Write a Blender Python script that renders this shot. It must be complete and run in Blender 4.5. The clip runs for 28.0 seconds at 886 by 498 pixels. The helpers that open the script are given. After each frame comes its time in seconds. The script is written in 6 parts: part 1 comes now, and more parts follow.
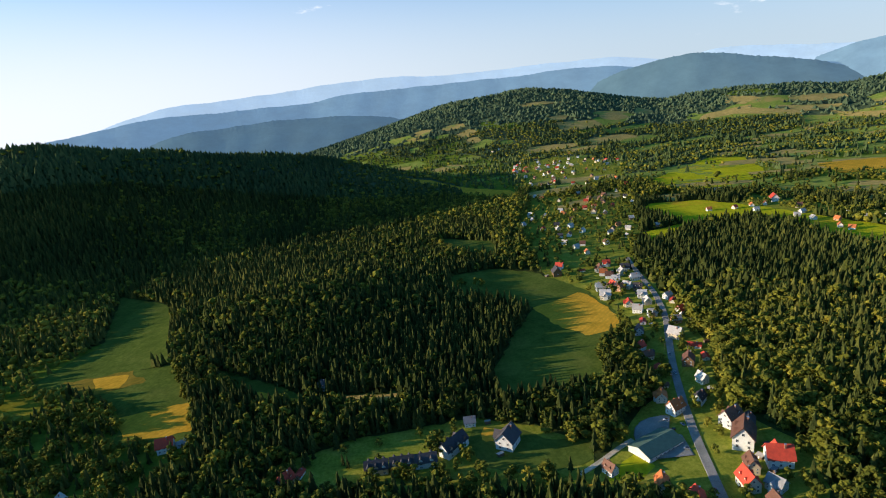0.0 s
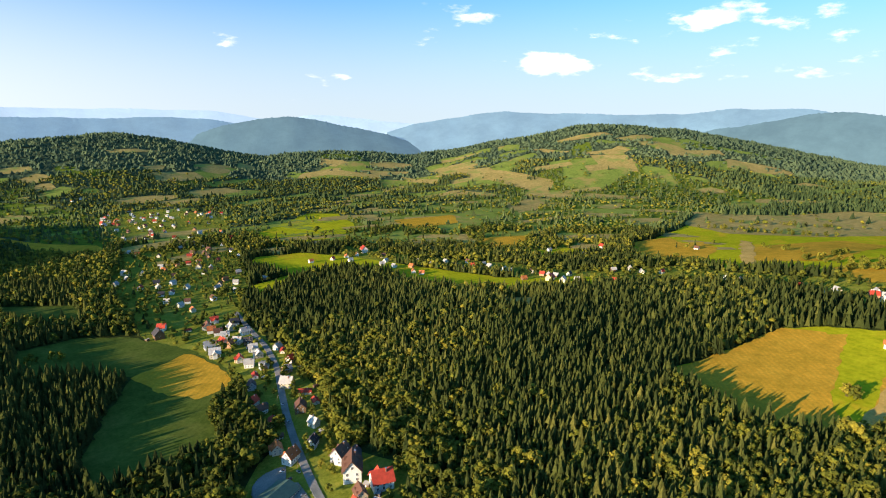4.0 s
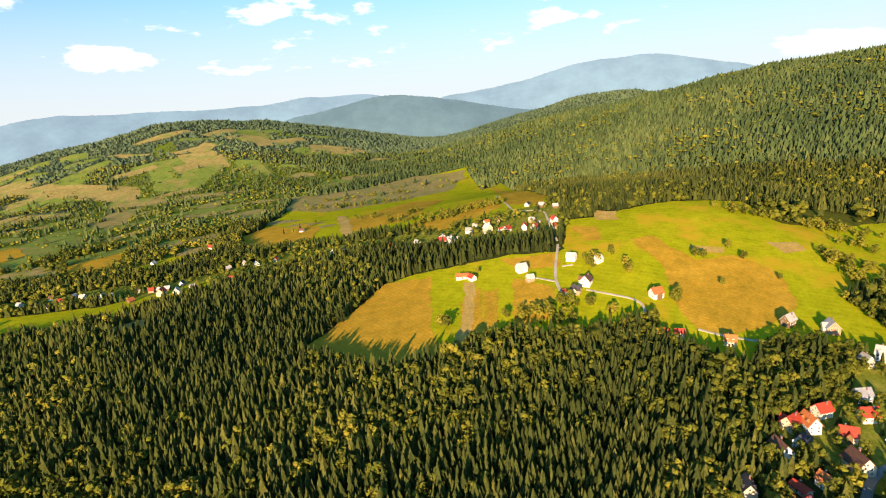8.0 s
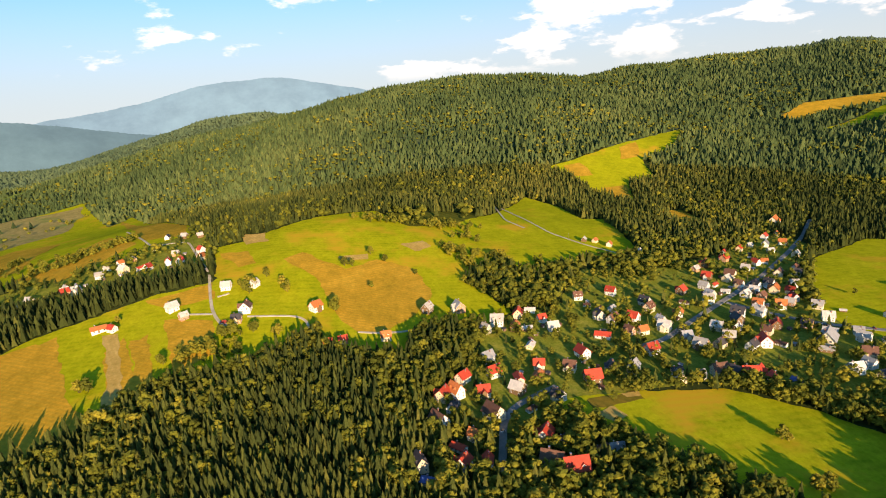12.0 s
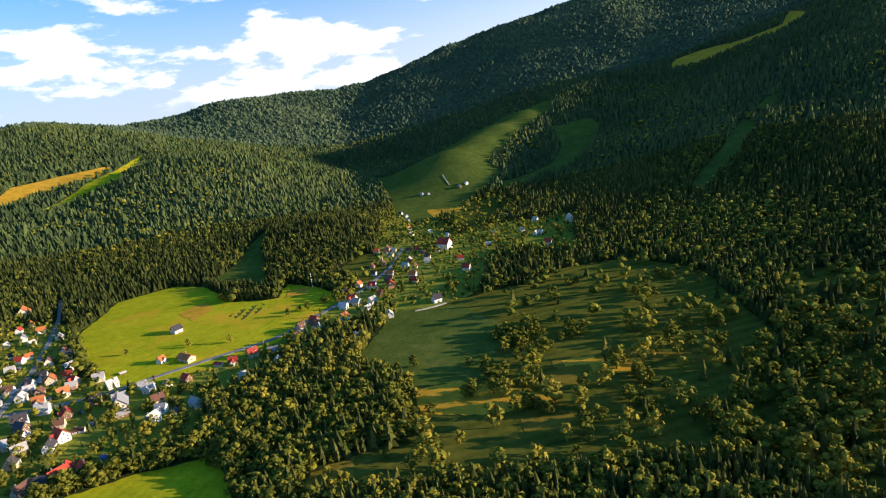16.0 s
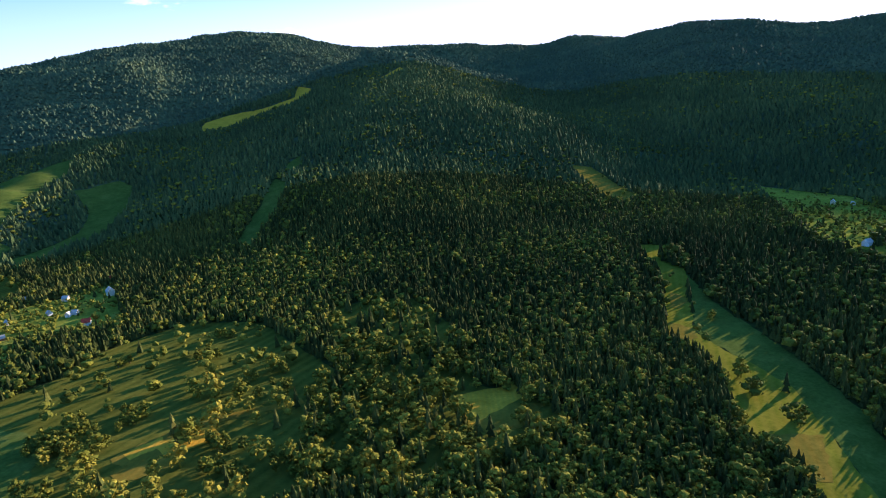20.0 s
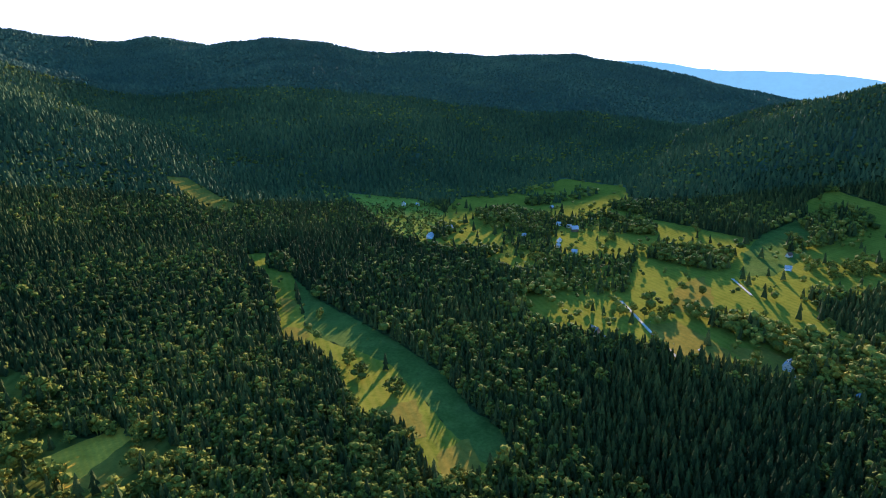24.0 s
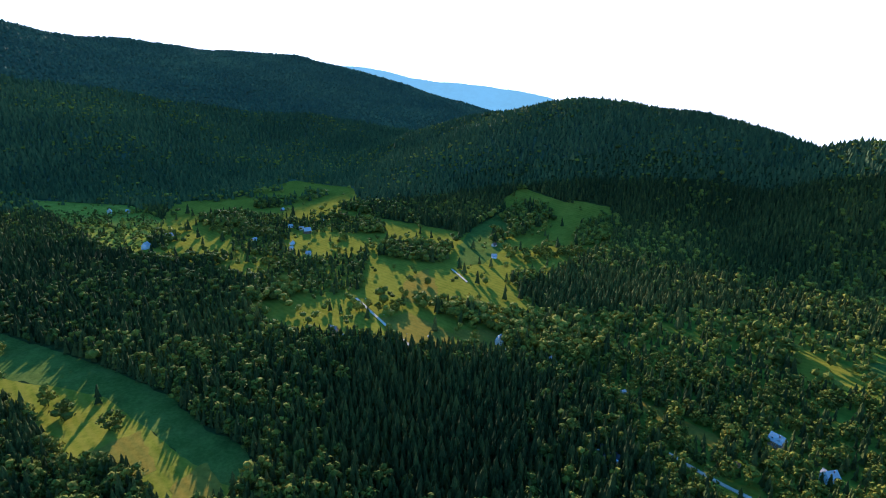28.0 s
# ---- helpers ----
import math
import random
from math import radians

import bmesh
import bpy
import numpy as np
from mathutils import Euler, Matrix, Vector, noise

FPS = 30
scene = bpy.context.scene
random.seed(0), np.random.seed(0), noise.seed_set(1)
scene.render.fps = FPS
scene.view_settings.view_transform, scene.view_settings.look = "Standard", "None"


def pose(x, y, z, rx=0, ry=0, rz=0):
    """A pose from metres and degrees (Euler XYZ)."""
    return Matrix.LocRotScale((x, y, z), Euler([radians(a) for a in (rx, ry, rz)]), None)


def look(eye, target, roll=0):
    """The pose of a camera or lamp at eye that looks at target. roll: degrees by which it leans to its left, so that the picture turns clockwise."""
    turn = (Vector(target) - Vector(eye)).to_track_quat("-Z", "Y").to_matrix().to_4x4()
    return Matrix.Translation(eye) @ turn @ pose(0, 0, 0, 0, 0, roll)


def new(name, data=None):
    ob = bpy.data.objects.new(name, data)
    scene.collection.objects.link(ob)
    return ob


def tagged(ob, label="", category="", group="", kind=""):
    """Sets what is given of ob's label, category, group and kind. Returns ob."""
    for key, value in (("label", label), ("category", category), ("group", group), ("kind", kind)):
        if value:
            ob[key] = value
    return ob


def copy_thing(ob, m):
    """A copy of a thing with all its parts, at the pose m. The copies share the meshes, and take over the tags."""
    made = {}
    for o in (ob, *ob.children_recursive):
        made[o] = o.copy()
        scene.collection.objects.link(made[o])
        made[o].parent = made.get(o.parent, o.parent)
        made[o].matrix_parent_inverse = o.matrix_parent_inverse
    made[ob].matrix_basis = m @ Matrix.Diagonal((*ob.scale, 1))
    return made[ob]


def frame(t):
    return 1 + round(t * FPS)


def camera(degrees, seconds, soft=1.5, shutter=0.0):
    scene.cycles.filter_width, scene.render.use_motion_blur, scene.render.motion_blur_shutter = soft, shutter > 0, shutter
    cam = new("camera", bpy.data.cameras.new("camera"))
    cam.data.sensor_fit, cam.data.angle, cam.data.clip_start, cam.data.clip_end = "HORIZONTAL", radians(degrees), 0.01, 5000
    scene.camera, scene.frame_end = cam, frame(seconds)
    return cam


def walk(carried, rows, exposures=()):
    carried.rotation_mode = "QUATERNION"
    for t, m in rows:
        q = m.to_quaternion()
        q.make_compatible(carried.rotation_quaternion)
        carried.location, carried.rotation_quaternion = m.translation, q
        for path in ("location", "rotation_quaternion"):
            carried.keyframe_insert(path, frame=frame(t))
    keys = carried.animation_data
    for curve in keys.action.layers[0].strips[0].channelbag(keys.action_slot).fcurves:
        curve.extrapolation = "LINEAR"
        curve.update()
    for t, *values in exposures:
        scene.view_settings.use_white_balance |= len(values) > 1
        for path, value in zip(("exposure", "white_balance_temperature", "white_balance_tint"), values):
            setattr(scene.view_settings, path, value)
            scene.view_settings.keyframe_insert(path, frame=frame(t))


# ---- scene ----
# ---- the camera: it hangs about 250 m above the valley floor and turns on the spot ----
cam = camera(74.0, 28.0, soft=1.1)
EYE = (0.0, 0.0, 250.0)
TURNS = [
    (0.0, 74.7, 6.2, -1.7), (0.5, 73.0, 4.5, -5.9), (1.0, 74.8, 4.8, -13.4), (1.5, 77.8, 2.5, -17.6),
    (2.0, 80.1, 2.8, -22.5), (2.5, 80.5, 3.2, -26.3), (3.0, 80.4, 2.5, -31.0), (3.5, 79.2, 0.7, -35.5),
    (5.5, 75.3, 2.6, -45.3), (6.0, 77.4, 6.8, -49.9), (6.5, 77.2, 6.9, -55.1), (7.0, 77.0, 7.8, -62.3),
    (7.5, 77.2, 8.1, -68.8), (8.0, 76.0, 4.1, -76.6), (8.5, 76.2, 4.0, -82.0), (9.0, 74.9, 3.2, -83.1),
    (9.5, 74.6, 1.5, -86.9), (10.0, 75.0, 2.3, -91.9), (10.5, 75.8, 3.4, -93.9), (11.0, 76.2, 3.3, -97.3),
    (11.5, 75.4, 3.4, -103.8), (13.5, 77.6, 9.6, -133.5), (14.0, 78.1, 9.7, -143.3), (14.5, 80.1, 10.5, -152.5),
    (15.0, 79.9, 9.7, -159.1), (15.5, 77.3, 7.3, -168.1), (16.0, 75.5, 6.8, -178.3), (16.5, 77.2, 7.2, -183.9),
    (17.0, 78.1, 3.8, -190.9), (17.5, 77.9, 5.9, -198.0), (18.0, 79.0, 4.3, -200.0), (18.5, 78.2, 1.7, -206.1),
    (19.0, 78.8, 4.2, -210.8), (19.5, 78.1, 4.6, -215.5), (20.0, 76.9, 4.6, -220.8), (20.5, 75.6, 5.6, -227.1),
    (21.0, 75.6, 4.8, -231.4), (21.5, 76.4, 5.5, -236.1), (22.0, 78.1, 3.7, -243.7), (22.5, 78.6, 3.8, -247.9),
    (24.5, 75.5, 0.3, -261.5), (25.0, 76.0, 0.4, -264.5), (25.5, 77.1, 1.9, -266.3), (26.0, 76.8, 2.4, -270.1),
    (26.5, 77.0, 3.6, -275.3), (27.0, 77.8, 1.5, -278.3), (27.5, 77.3, 0.0, -282.4), (28.0, 76.1, -1.5, -283.7),
]
walk(cam, [(t, pose(*EYE, tilt, lean, turn)) for t, tilt, lean, turn in TURNS], exposures=[(0, 0.65, 6300, 13), (3, 0.9, 6500, 13), (6, 1.0, 7000, 17), (9, 1.05, 7700, 20), (11, 0.95, 7700, 20), (14, 0.65, 7300, 18), (15, 0.65, 6800, 17), (17, 1.1, 6100, 20), (19, 1.1, 5800, 24), (20, 1.35, 5800, 26), (22, 1.8, 5650, 31), (24, 1.8, 5550, 28), (26, 1.8, 5450, 24), (28, 1.65, 5350, 22)])

# ---- world, sun ----
SUN_AZIMUTH, SUN_HEIGHT = 272.0, 11.5
world = bpy.data.worlds.new("sky")
scene.world = world
world.use_nodes = True
wn, wl = world.node_tree.nodes, world.node_tree.links


def wmath(how, a, b=None, c=None):
    m = wn.new("ShaderNodeMath")
    m.operation = how
    for sock, v in zip(m.inputs, (a, b, c)):
        if isinstance(v, (int, float)):
            sock.default_value = v
        elif v is not None:
            wl.new(v, sock)
    return m.outputs[0]


def smooth(v, lo, hi):
    m = wn.new("ShaderNodeMapRange")
    m.interpolation_type = "SMOOTHSTEP"
    m.inputs[1].default_value, m.inputs[2].default_value = lo, hi
    wl.new(v, m.inputs[0])
    return m.outputs[0]


direction = wn.new("ShaderNodeTexCoord").outputs["Generated"]
split = wn.new("ShaderNodeSeparateXYZ")
wl.new(direction, split.inputs[0])
dx, dy, dz = split.outputs
lifted = wn.new("ShaderNodeCombineXYZ")
wl.new(dx, lifted.inputs[0]), wl.new(dy, lifted.inputs[1]), wl.new(wmath("MAXIMUM", wmath("MULTIPLY_ADD", dz, 0.9, 0.075), 0.075), lifted.inputs[2])
sky = wn.new("ShaderNodeTexSky")
sky.sky_type, sky.sun_disc = "NISHITA", False
sky.sun_elevation, sky.sun_rotation = radians(SUN_HEIGHT), radians(SUN_AZIMUTH)
sky.dust_density, sky.air_density, sky.ozone_density, sky.altitude = 1.5, 1.0, 3.5, 500
wl.new(lifted.outputs[0], sky.inputs[0])
# fair-weather clouds: flat-based heaps low in the sky away from the sun, thin streaks above
flat = wn.new("ShaderNodeCombineXYZ")
wl.new(wmath("MULTIPLY", dx, 1.0), flat.inputs[0]), wl.new(dy, flat.inputs[1]), wl.new(wmath("MULTIPLY", dz, 3.0), flat.inputs[2])
heap = wn.new("ShaderNodeTexNoise")
heap.inputs["Scale"].default_value, heap.inputs["Detail"].default_value, heap.inputs["Roughness"].default_value = 5.6, 10, 0.58
wl.new(flat.outputs[0], heap.inputs["Vector"])
away = wmath("ADD", wmath("MULTIPLY", dx, 0.82), wmath("MULTIPLY", dy, -0.57))
gate = wmath("ADD", heap.outputs["Fac"], wmath("MULTIPLY", away, 0.12))
heaps = wmath("MULTIPLY", smooth(gate, 0.61, 0.7), wmath("MULTIPLY", smooth(dz, 0.02, 0.06), smooth(wmath("MULTIPLY", dz, -1), -0.3, -0.12)))
shade = smooth(gate, 0.7, 0.98)
cloud_col = wn.new("ShaderNodeMix")
cloud_col.data_type = "RGBA"
cloud_col.inputs[6].default_value, cloud_col.inputs[7].default_value = (6.4, 6.25, 6.1, 1), (3.0, 3.15, 3.5, 1)
wl.new(shade, cloud_col.inputs[0])
# summer haze: white towards the horizon, most of it on the sun's side
sunward = smooth(wmath("ADD", wmath("MULTIPLY", dx, math.sin(radians(SUN_AZIMUTH))), wmath("MULTIPLY", dy, math.cos(radians(SUN_AZIMUTH)))), -0.5, 0.92)
thick = wmath("MULTIPLY", smooth(wmath("MULTIPLY", dz, -1), -0.33, 0.0), wmath("MULTIPLY_ADD", sunward, 0.8, 0.12))
low_band = wmath("MULTIPLY", smooth(wmath("MULTIPLY", dz, -1), -0.24, 0.0), 0.88)
hazy = wn.new("ShaderNodeMix")
hazy.data_type = "RGBA"
hazy.inputs[7].default_value = (5.2, 5.4, 5.6, 1)
low = wn.new("ShaderNodeMix")
low.data_type = "RGBA"
low.inputs[7].default_value = (2.7, 3.2, 3.5, 1)
clear = wn.new("ShaderNodeMix")
clear.data_type, clear.blend_type = "RGBA", "MULTIPLY"
clear.inputs[0].default_value, clear.inputs[7].default_value = 1.0, (0.52, 1.08, 1.26, 1)
wl.new(sky.outputs[0], clear.inputs[6])
wl.new(thick, hazy.inputs[0]), wl.new(low_band, low.inputs[0]), wl.new(clear.outputs[2], low.inputs[6]), wl.new(low.outputs[2], hazy.inputs[6])
mixed = wn.new("ShaderNodeMix")
mixed.data_type = "RGBA"
wl.new(heaps, mixed.inputs[0]), wl.new(hazy.outputs[2], mixed.inputs[6]), wl.new(cloud_col.outputs[2], mixed.inputs[7])
wn["Background"].inputs[1].default_value = 0.13
wl.new(mixed.outputs[2], wn["Background"].inputs[0])
sun = new("sun", bpy.data.lights.new("sun", "SUN"))
sun.data.energy, sun.data.angle, sun.data.color = 5.0, radians(0.6), (1.0, 0.82, 0.58)
sun_from = Vector((math.sin(radians(SUN_AZIMUTH)) * math.cos(radians(SUN_HEIGHT)), math.cos(radians(SUN_AZIMUTH)) * math.cos(radians(SUN_HEIGHT)), math.sin(radians(SUN_HEIGHT))))
sun.matrix_world = look(sun_from * 100, (0, 0, 0))

# ---- materials ----
def ramp(nodes, links, fac, stops):
    r = nodes.new("ShaderNodeValToRGB")
    while len(r.color_ramp.elements) < len(stops):
        r.color_ramp.elements.new(0.5)
    for e, (p, c) in zip(r.color_ramp.elements, stops):
        e.position, e.color = p, (*c, 1)
    links.new(fac, r.inputs[0])
    return r.outputs[0]


def noise_tex(nodes, links, coord, scale, detail=4, rough=0.6):
    n = nodes.new("ShaderNodeTexNoise")
    n.inputs["Scale"].default_value, n.inputs["Detail"].default_value, n.inputs["Roughness"].default_value = scale, detail, rough
    links.new(coord, n.inputs["Vector"])
    return n.outputs["Fac"]


def mixc(nodes, links, fac, a, b, how="MIX"):
    m = nodes.new("ShaderNodeMix")
    m.data_type, m.blend_type = "RGBA", how
    for sock, val in ((m.inputs[0], fac), (m.inputs[6], a), (m.inputs[7], b)):
        if isinstance(val, (int, float)):
            sock.default_value = val
        elif isinstance(val, tuple):
            sock.default_value = (*val, 1)
        else:
            links.new(val, sock)
    return m.outputs[2]


def base_mat(name, rough=0.9, metal=0.0, spec=0.2):
    m = bpy.data.materials.new(name)
    m.use_nodes = True
    n, l = m.node_tree.nodes, m.node_tree.links
    b = n["Principled BSDF"]
    b.inputs["Roughness"].default_value, b.inputs["Metallic"].default_value = rough, metal
    b.inputs["Specular IOR Level"].default_value = spec
    return m, n, l, b


def bumped(n, l, b, height, strength, distance):
    k = n.new("ShaderNodeBump")
    k.inputs["Strength"].default_value, k.inputs["Distance"].default_value = strength, distance
    l.new(height, k.inputs["Height"])
    l.new(k.outputs[0], b.inputs["Normal"])


def land_mat(name, dark, mid, light, coarse=0.02, fine=0.35, stripes=None, strength=0.5, relief=0.4, patches=None):
    """Grass, crops or earth: two scales of noise, and rows where stripes=(direction in degrees, metres apart, colour)."""
    m, n, l, b = base_mat(name, 1.0, 0, 0.0)
    pos = n.new("ShaderNodeNewGeometry").outputs["Position"]
    big, small = noise_tex(n, l, pos, coarse, 5, 0.65), noise_tex(n, l, pos, fine, 4, 0.7)
    c = ramp(n, l, big, [(0.34, dark), (0.5, mid), (0.66, light)])
    c2 = ramp(n, l, small, [(0.3, tuple(v * 0.72 for v in mid)), (0.7, tuple(v * 1.22 for v in light))])
    c = mixc(n, l, 0.5, c, c2)
    mid_tone = ramp(n, l, noise_tex(n, l, pos, 0.07, 5, 0.7), [(0.35, (0.7, 0.75, 0.7)), (0.62, (1.12, 1.08, 1.05))])
    c = mixc(n, l, 0.8, c, mid_tone, "MULTIPLY")
    if patches:
        spot = ramp(n, l, noise_tex(n, l, pos, 0.011, 6, 0.62), [(0.54, (0, 0, 0)), (0.66, (1, 1, 1))])
        c = mixc(n, l, spot, c, patches)
    if stripes:
        angle, wide, tint = stripes
        mp = n.new("ShaderNodeMapping")
        mp.inputs["Rotation"].default_value = (0, 0, radians(angle))
        l.new(pos, mp.inputs[0])
        w = n.new("ShaderNodeTexWave")
        w.inputs["Scale"].default_value, w.inputs["Distortion"].default_value = 0.314 / wide, 1.2
        w.inputs["Detail"].default_value, w.inputs["Detail Scale"].default_value = 2, 0.4
        l.new(mp.outputs[0], w.inputs["Vector"])
        mm = n.new("ShaderNodeMath")
        mm.operation = "MULTIPLY"
        mm.inputs[1].default_value = strength
        l.new(w.outputs["Fac"], mm.inputs[0])
        c = mixc(n, l, mm.outputs[0], c, tint)
    l.new(c, b.inputs["Base Color"])
    bumped(n, l, b, small, 0.5, relief)
    return m


def leaf_mat(name, dark, mid, light, through=0.0):
    """Foliage: one tint for each tree, and fine mottling."""
    m, n, l, b = base_mat(name, 0.9, 0, 0.02)
    at = n.new("ShaderNodeAttribute")
    at.attribute_name = "tint"
    pos = n.new("ShaderNodeNewGeometry").outputs["Position"]
    c = ramp(n, l, at.outputs["Fac"], [(0.0, dark), (0.5, mid), (1.0, light)])
    sm = noise_tex(n, l, pos, 0.9, 3, 0.7)
    v = ramp(n, l, sm, [(0.3, (0.55, 0.55, 0.55)), (0.7, (1.35, 1.35, 1.3))])
    l.new(mixc(n, l, 0.85, c, v, "MULTIPLY"), b.inputs["Base Color"])
    bumped(n, l, b, sm, 0.6, 0.8)
    return m


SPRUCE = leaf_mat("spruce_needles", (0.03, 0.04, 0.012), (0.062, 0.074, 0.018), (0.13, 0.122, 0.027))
# the next two put the blue-green haze of distance into the needle colour
SPRUCE_HAZED = leaf_mat("haze_tinted_spruce", (0.042, 0.066, 0.026), (0.07, 0.098, 0.034), (0.115, 0.135, 0.044))
SPRUCE_FAR_HAZED = leaf_mat("haze_tinted_far_spruce", (0.05, 0.078, 0.046), (0.074, 0.106, 0.056), (0.105, 0.138, 0.064))
LEAVES = leaf_mat("broad_leaves", (0.065, 0.075, 0.013), (0.15, 0.15, 0.02), (0.29, 0.235, 0.03))
BARK = land_mat("bark", (0.05, 0.035, 0.025), (0.09, 0.065, 0.045), (0.14, 0.1, 0.07), 0.8, 4)
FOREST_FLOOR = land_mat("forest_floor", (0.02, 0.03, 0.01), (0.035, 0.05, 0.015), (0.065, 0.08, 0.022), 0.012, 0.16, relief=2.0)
# far woodland floor, lighter and bluer to carry the haze
FOREST_HAZED = land_mat("haze_tinted_woods", (0.045, 0.072, 0.042), (0.068, 0.098, 0.052), (0.1, 0.13, 0.06), 0.006, 0.05, relief=6.0)
MEADOW = land_mat("meadow_grass", (0.2, 0.26, 0.008), (0.32, 0.35, 0.01), (0.45, 0.4, 0.018), 0.016, 0.3, (15, 9, (0.46, 0.4, 0.018)), 0.3, patches=(0.55, 0.32, 0.025))
DRY = land_mat("dry_grass", (0.38, 0.23, 0.018), (0.52, 0.28, 0.025), (0.64, 0.36, 0.04), 0.02, 0.3, (40, 5, (0.3, 0.22, 0.03)), 0.3)
STRAW = land_mat("mown_straw", (0.42, 0.26, 0.06), (0.52, 0.33, 0.09), (0.6, 0.4, 0.13), 0.02, 0.3, (75, 4, (0.42, 0.28, 0.07)), 0.4)


def hazed_ridge_mat(name, colour, glow, scale=0.004, spread=0.2):
    """Wooded ridges many kilometres off, the air's haze painted into colour and glow."""
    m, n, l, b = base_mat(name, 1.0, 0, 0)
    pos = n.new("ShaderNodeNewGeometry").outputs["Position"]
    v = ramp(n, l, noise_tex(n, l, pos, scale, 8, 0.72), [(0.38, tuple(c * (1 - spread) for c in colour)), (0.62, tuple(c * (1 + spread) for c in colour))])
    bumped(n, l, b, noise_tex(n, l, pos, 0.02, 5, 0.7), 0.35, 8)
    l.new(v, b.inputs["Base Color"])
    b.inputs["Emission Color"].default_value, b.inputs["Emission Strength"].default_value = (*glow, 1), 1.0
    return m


# four strengths of painted haze: blue base colour plus emission for the airlight
RIDGE_HAZES = [hazed_ridge_mat("palest_hazed_ridge", (0.14, 0.2, 0.25), (0.25, 0.33, 0.4)), hazed_ridge_mat("pale_hazed_ridge", (0.09, 0.15, 0.18), (0.09, 0.145, 0.2)), hazed_ridge_mat("blue_hazed_ridge", (0.06, 0.105, 0.11), (0.05, 0.085, 0.115)), hazed_ridge_mat("sunward_hazed_ridge", (0.06, 0.12, 0.13), (0.07, 0.15, 0.18))]
FAR_GRASS = land_mat("upland_grass", (0.11, 0.17, 0.03), (0.17, 0.24, 0.042), (0.26, 0.29, 0.06), 0.012, 0.1, patches=(0.3, 0.24, 0.07))
FAR_DRY = land_mat("upland_hay", (0.24, 0.2, 0.06), (0.33, 0.255, 0.08), (0.42, 0.31, 0.11), 0.014, 0.1, patches=(0.19, 0.24, 0.055))
STUBBLY = land_mat("browned_pasture", (0.12, 0.11, 0.014), (0.19, 0.14, 0.02), (0.27, 0.18, 0.03), 0.025, 0.3, (60, 8, (0.12, 0.12, 0.02)), 0.4)
OLIVE = land_mat("olive_grass", (0.09, 0.11, 0.011), (0.14, 0.15, 0.014), (0.21, 0.19, 0.022), 0.02, 0.3, (60, 9, (0.26, 0.2, 0.03)), 0.3)
# darker copy of the meadow grass, with shade put into its colour
SHADE_GRASS = land_mat("shade_dark_grass", (0.045, 0.075, 0.014), (0.07, 0.11, 0.018), (0.12, 0.14, 0.03), 0.02, 0.3)
GARDEN = land_mat("garden_grass", (0.1, 0.14, 0.015), (0.17, 0.21, 0.02), (0.3, 0.27, 0.05), 0.05, 0.4)
# pasture grass, its colour lowered to stand for the shade over it
PASTURE = land_mat("shade_toned_pasture", (0.045, 0.062, 0.012), (0.068, 0.088, 0.014), (0.12, 0.115, 0.018), 0.03, 0.3, (70, 14, (0.22, 0.19, 0.03)), 0.25)
ROUGH = land_mat("rough_grass", (0.07, 0.12, 0.014), (0.11, 0.17, 0.018), (0.19, 0.2, 0.03), 0.012, 0.12)
ASPHALT = land_mat("asphalt", (0.17, 0.16, 0.15), (0.23, 0.22, 0.205), (0.29, 0.275, 0.25), 0.06, 1.2)
TRACK = land_mat("gravel_track", (0.38, 0.31, 0.21), (0.5, 0.42, 0.3), (0.6, 0.5, 0.38), 0.1, 1.5)


def wall_mat(name="plaster_walls", islands=False):
    m, n, l, b = base_mat(name, 0.85)
    rnd = n.new("ShaderNodeNewGeometry").outputs["Random Per Island"] if islands else n.new("ShaderNodeObjectInfo").outputs["Random"]
    r = n.new("ShaderNodeValToRGB")
    r.color_ramp.interpolation = "CONSTANT"
    cols = [(0.0, (0.78, 0.76, 0.7)), (0.38, (0.74, 0.66, 0.5)), (0.58, (0.7, 0.56, 0.36)), (0.7, (0.62, 0.62, 0.6)), (0.8, (0.2, 0.12, 0.06)), (0.9, (0.5, 0.28, 0.16))]
    while len(r.color_ramp.elements) < len(cols):
        r.color_ramp.elements.new(0.5)
    for e, (p, c) in zip(r.color_ramp.elements, cols):
        e.position, e.color = p, (*c, 1)
    l.new(rnd, r.inputs[0])
    pos = n.new("ShaderNodeNewGeometry").outputs["Position"]
    stain = ramp(n, l, noise_tex(n, l, pos, 0.5, 5, 0.7), [(0.3, (0.8, 0.79, 0.77)), (0.65, (1, 1, 1))])
    l.new(mixc(n, l, 1.0, r.outputs[0], stain, "MULTIPLY"), b.inputs["Base Color"])
    return m


def roof_mat(name, colour, spread=0.25, rough=0.7, metal=0.0):
    m, n, l, b = base_mat(name, rough, metal, 0.3)
    geo = n.new("ShaderNodeTexCoord").outputs["Object"]
    pos = n.new("ShaderNodeNewGeometry").outputs["Position"]
    w = n.new("ShaderNodeTexWave")
    w.bands_direction = "Z"
    w.inputs["Scale"].default_value = 1.1
    l.new(geo, w.inputs["Vector"])
    rnd = n.new("ShaderNodeObjectInfo").outputs["Random"]
    v = ramp(n, l, rnd, [(0.0, tuple(c * (1 - spread) for c in colour)), (1.0, tuple(min(1, c * (1 + spread)) for c in colour))])
    dirt = ramp(n, l, noise_tex(n, l, pos, 0.35, 5, 0.7), [(0.3, (0.72, 0.72, 0.72)), (0.68, (1.08, 1.05, 1.0))])
    l.new(mixc(n, l, 1.0, v, dirt, "MULTIPLY"), b.inputs["Base Color"])
    bumped(n, l, b, w.outputs["Fac"], 0.5, 0.08)
    return m


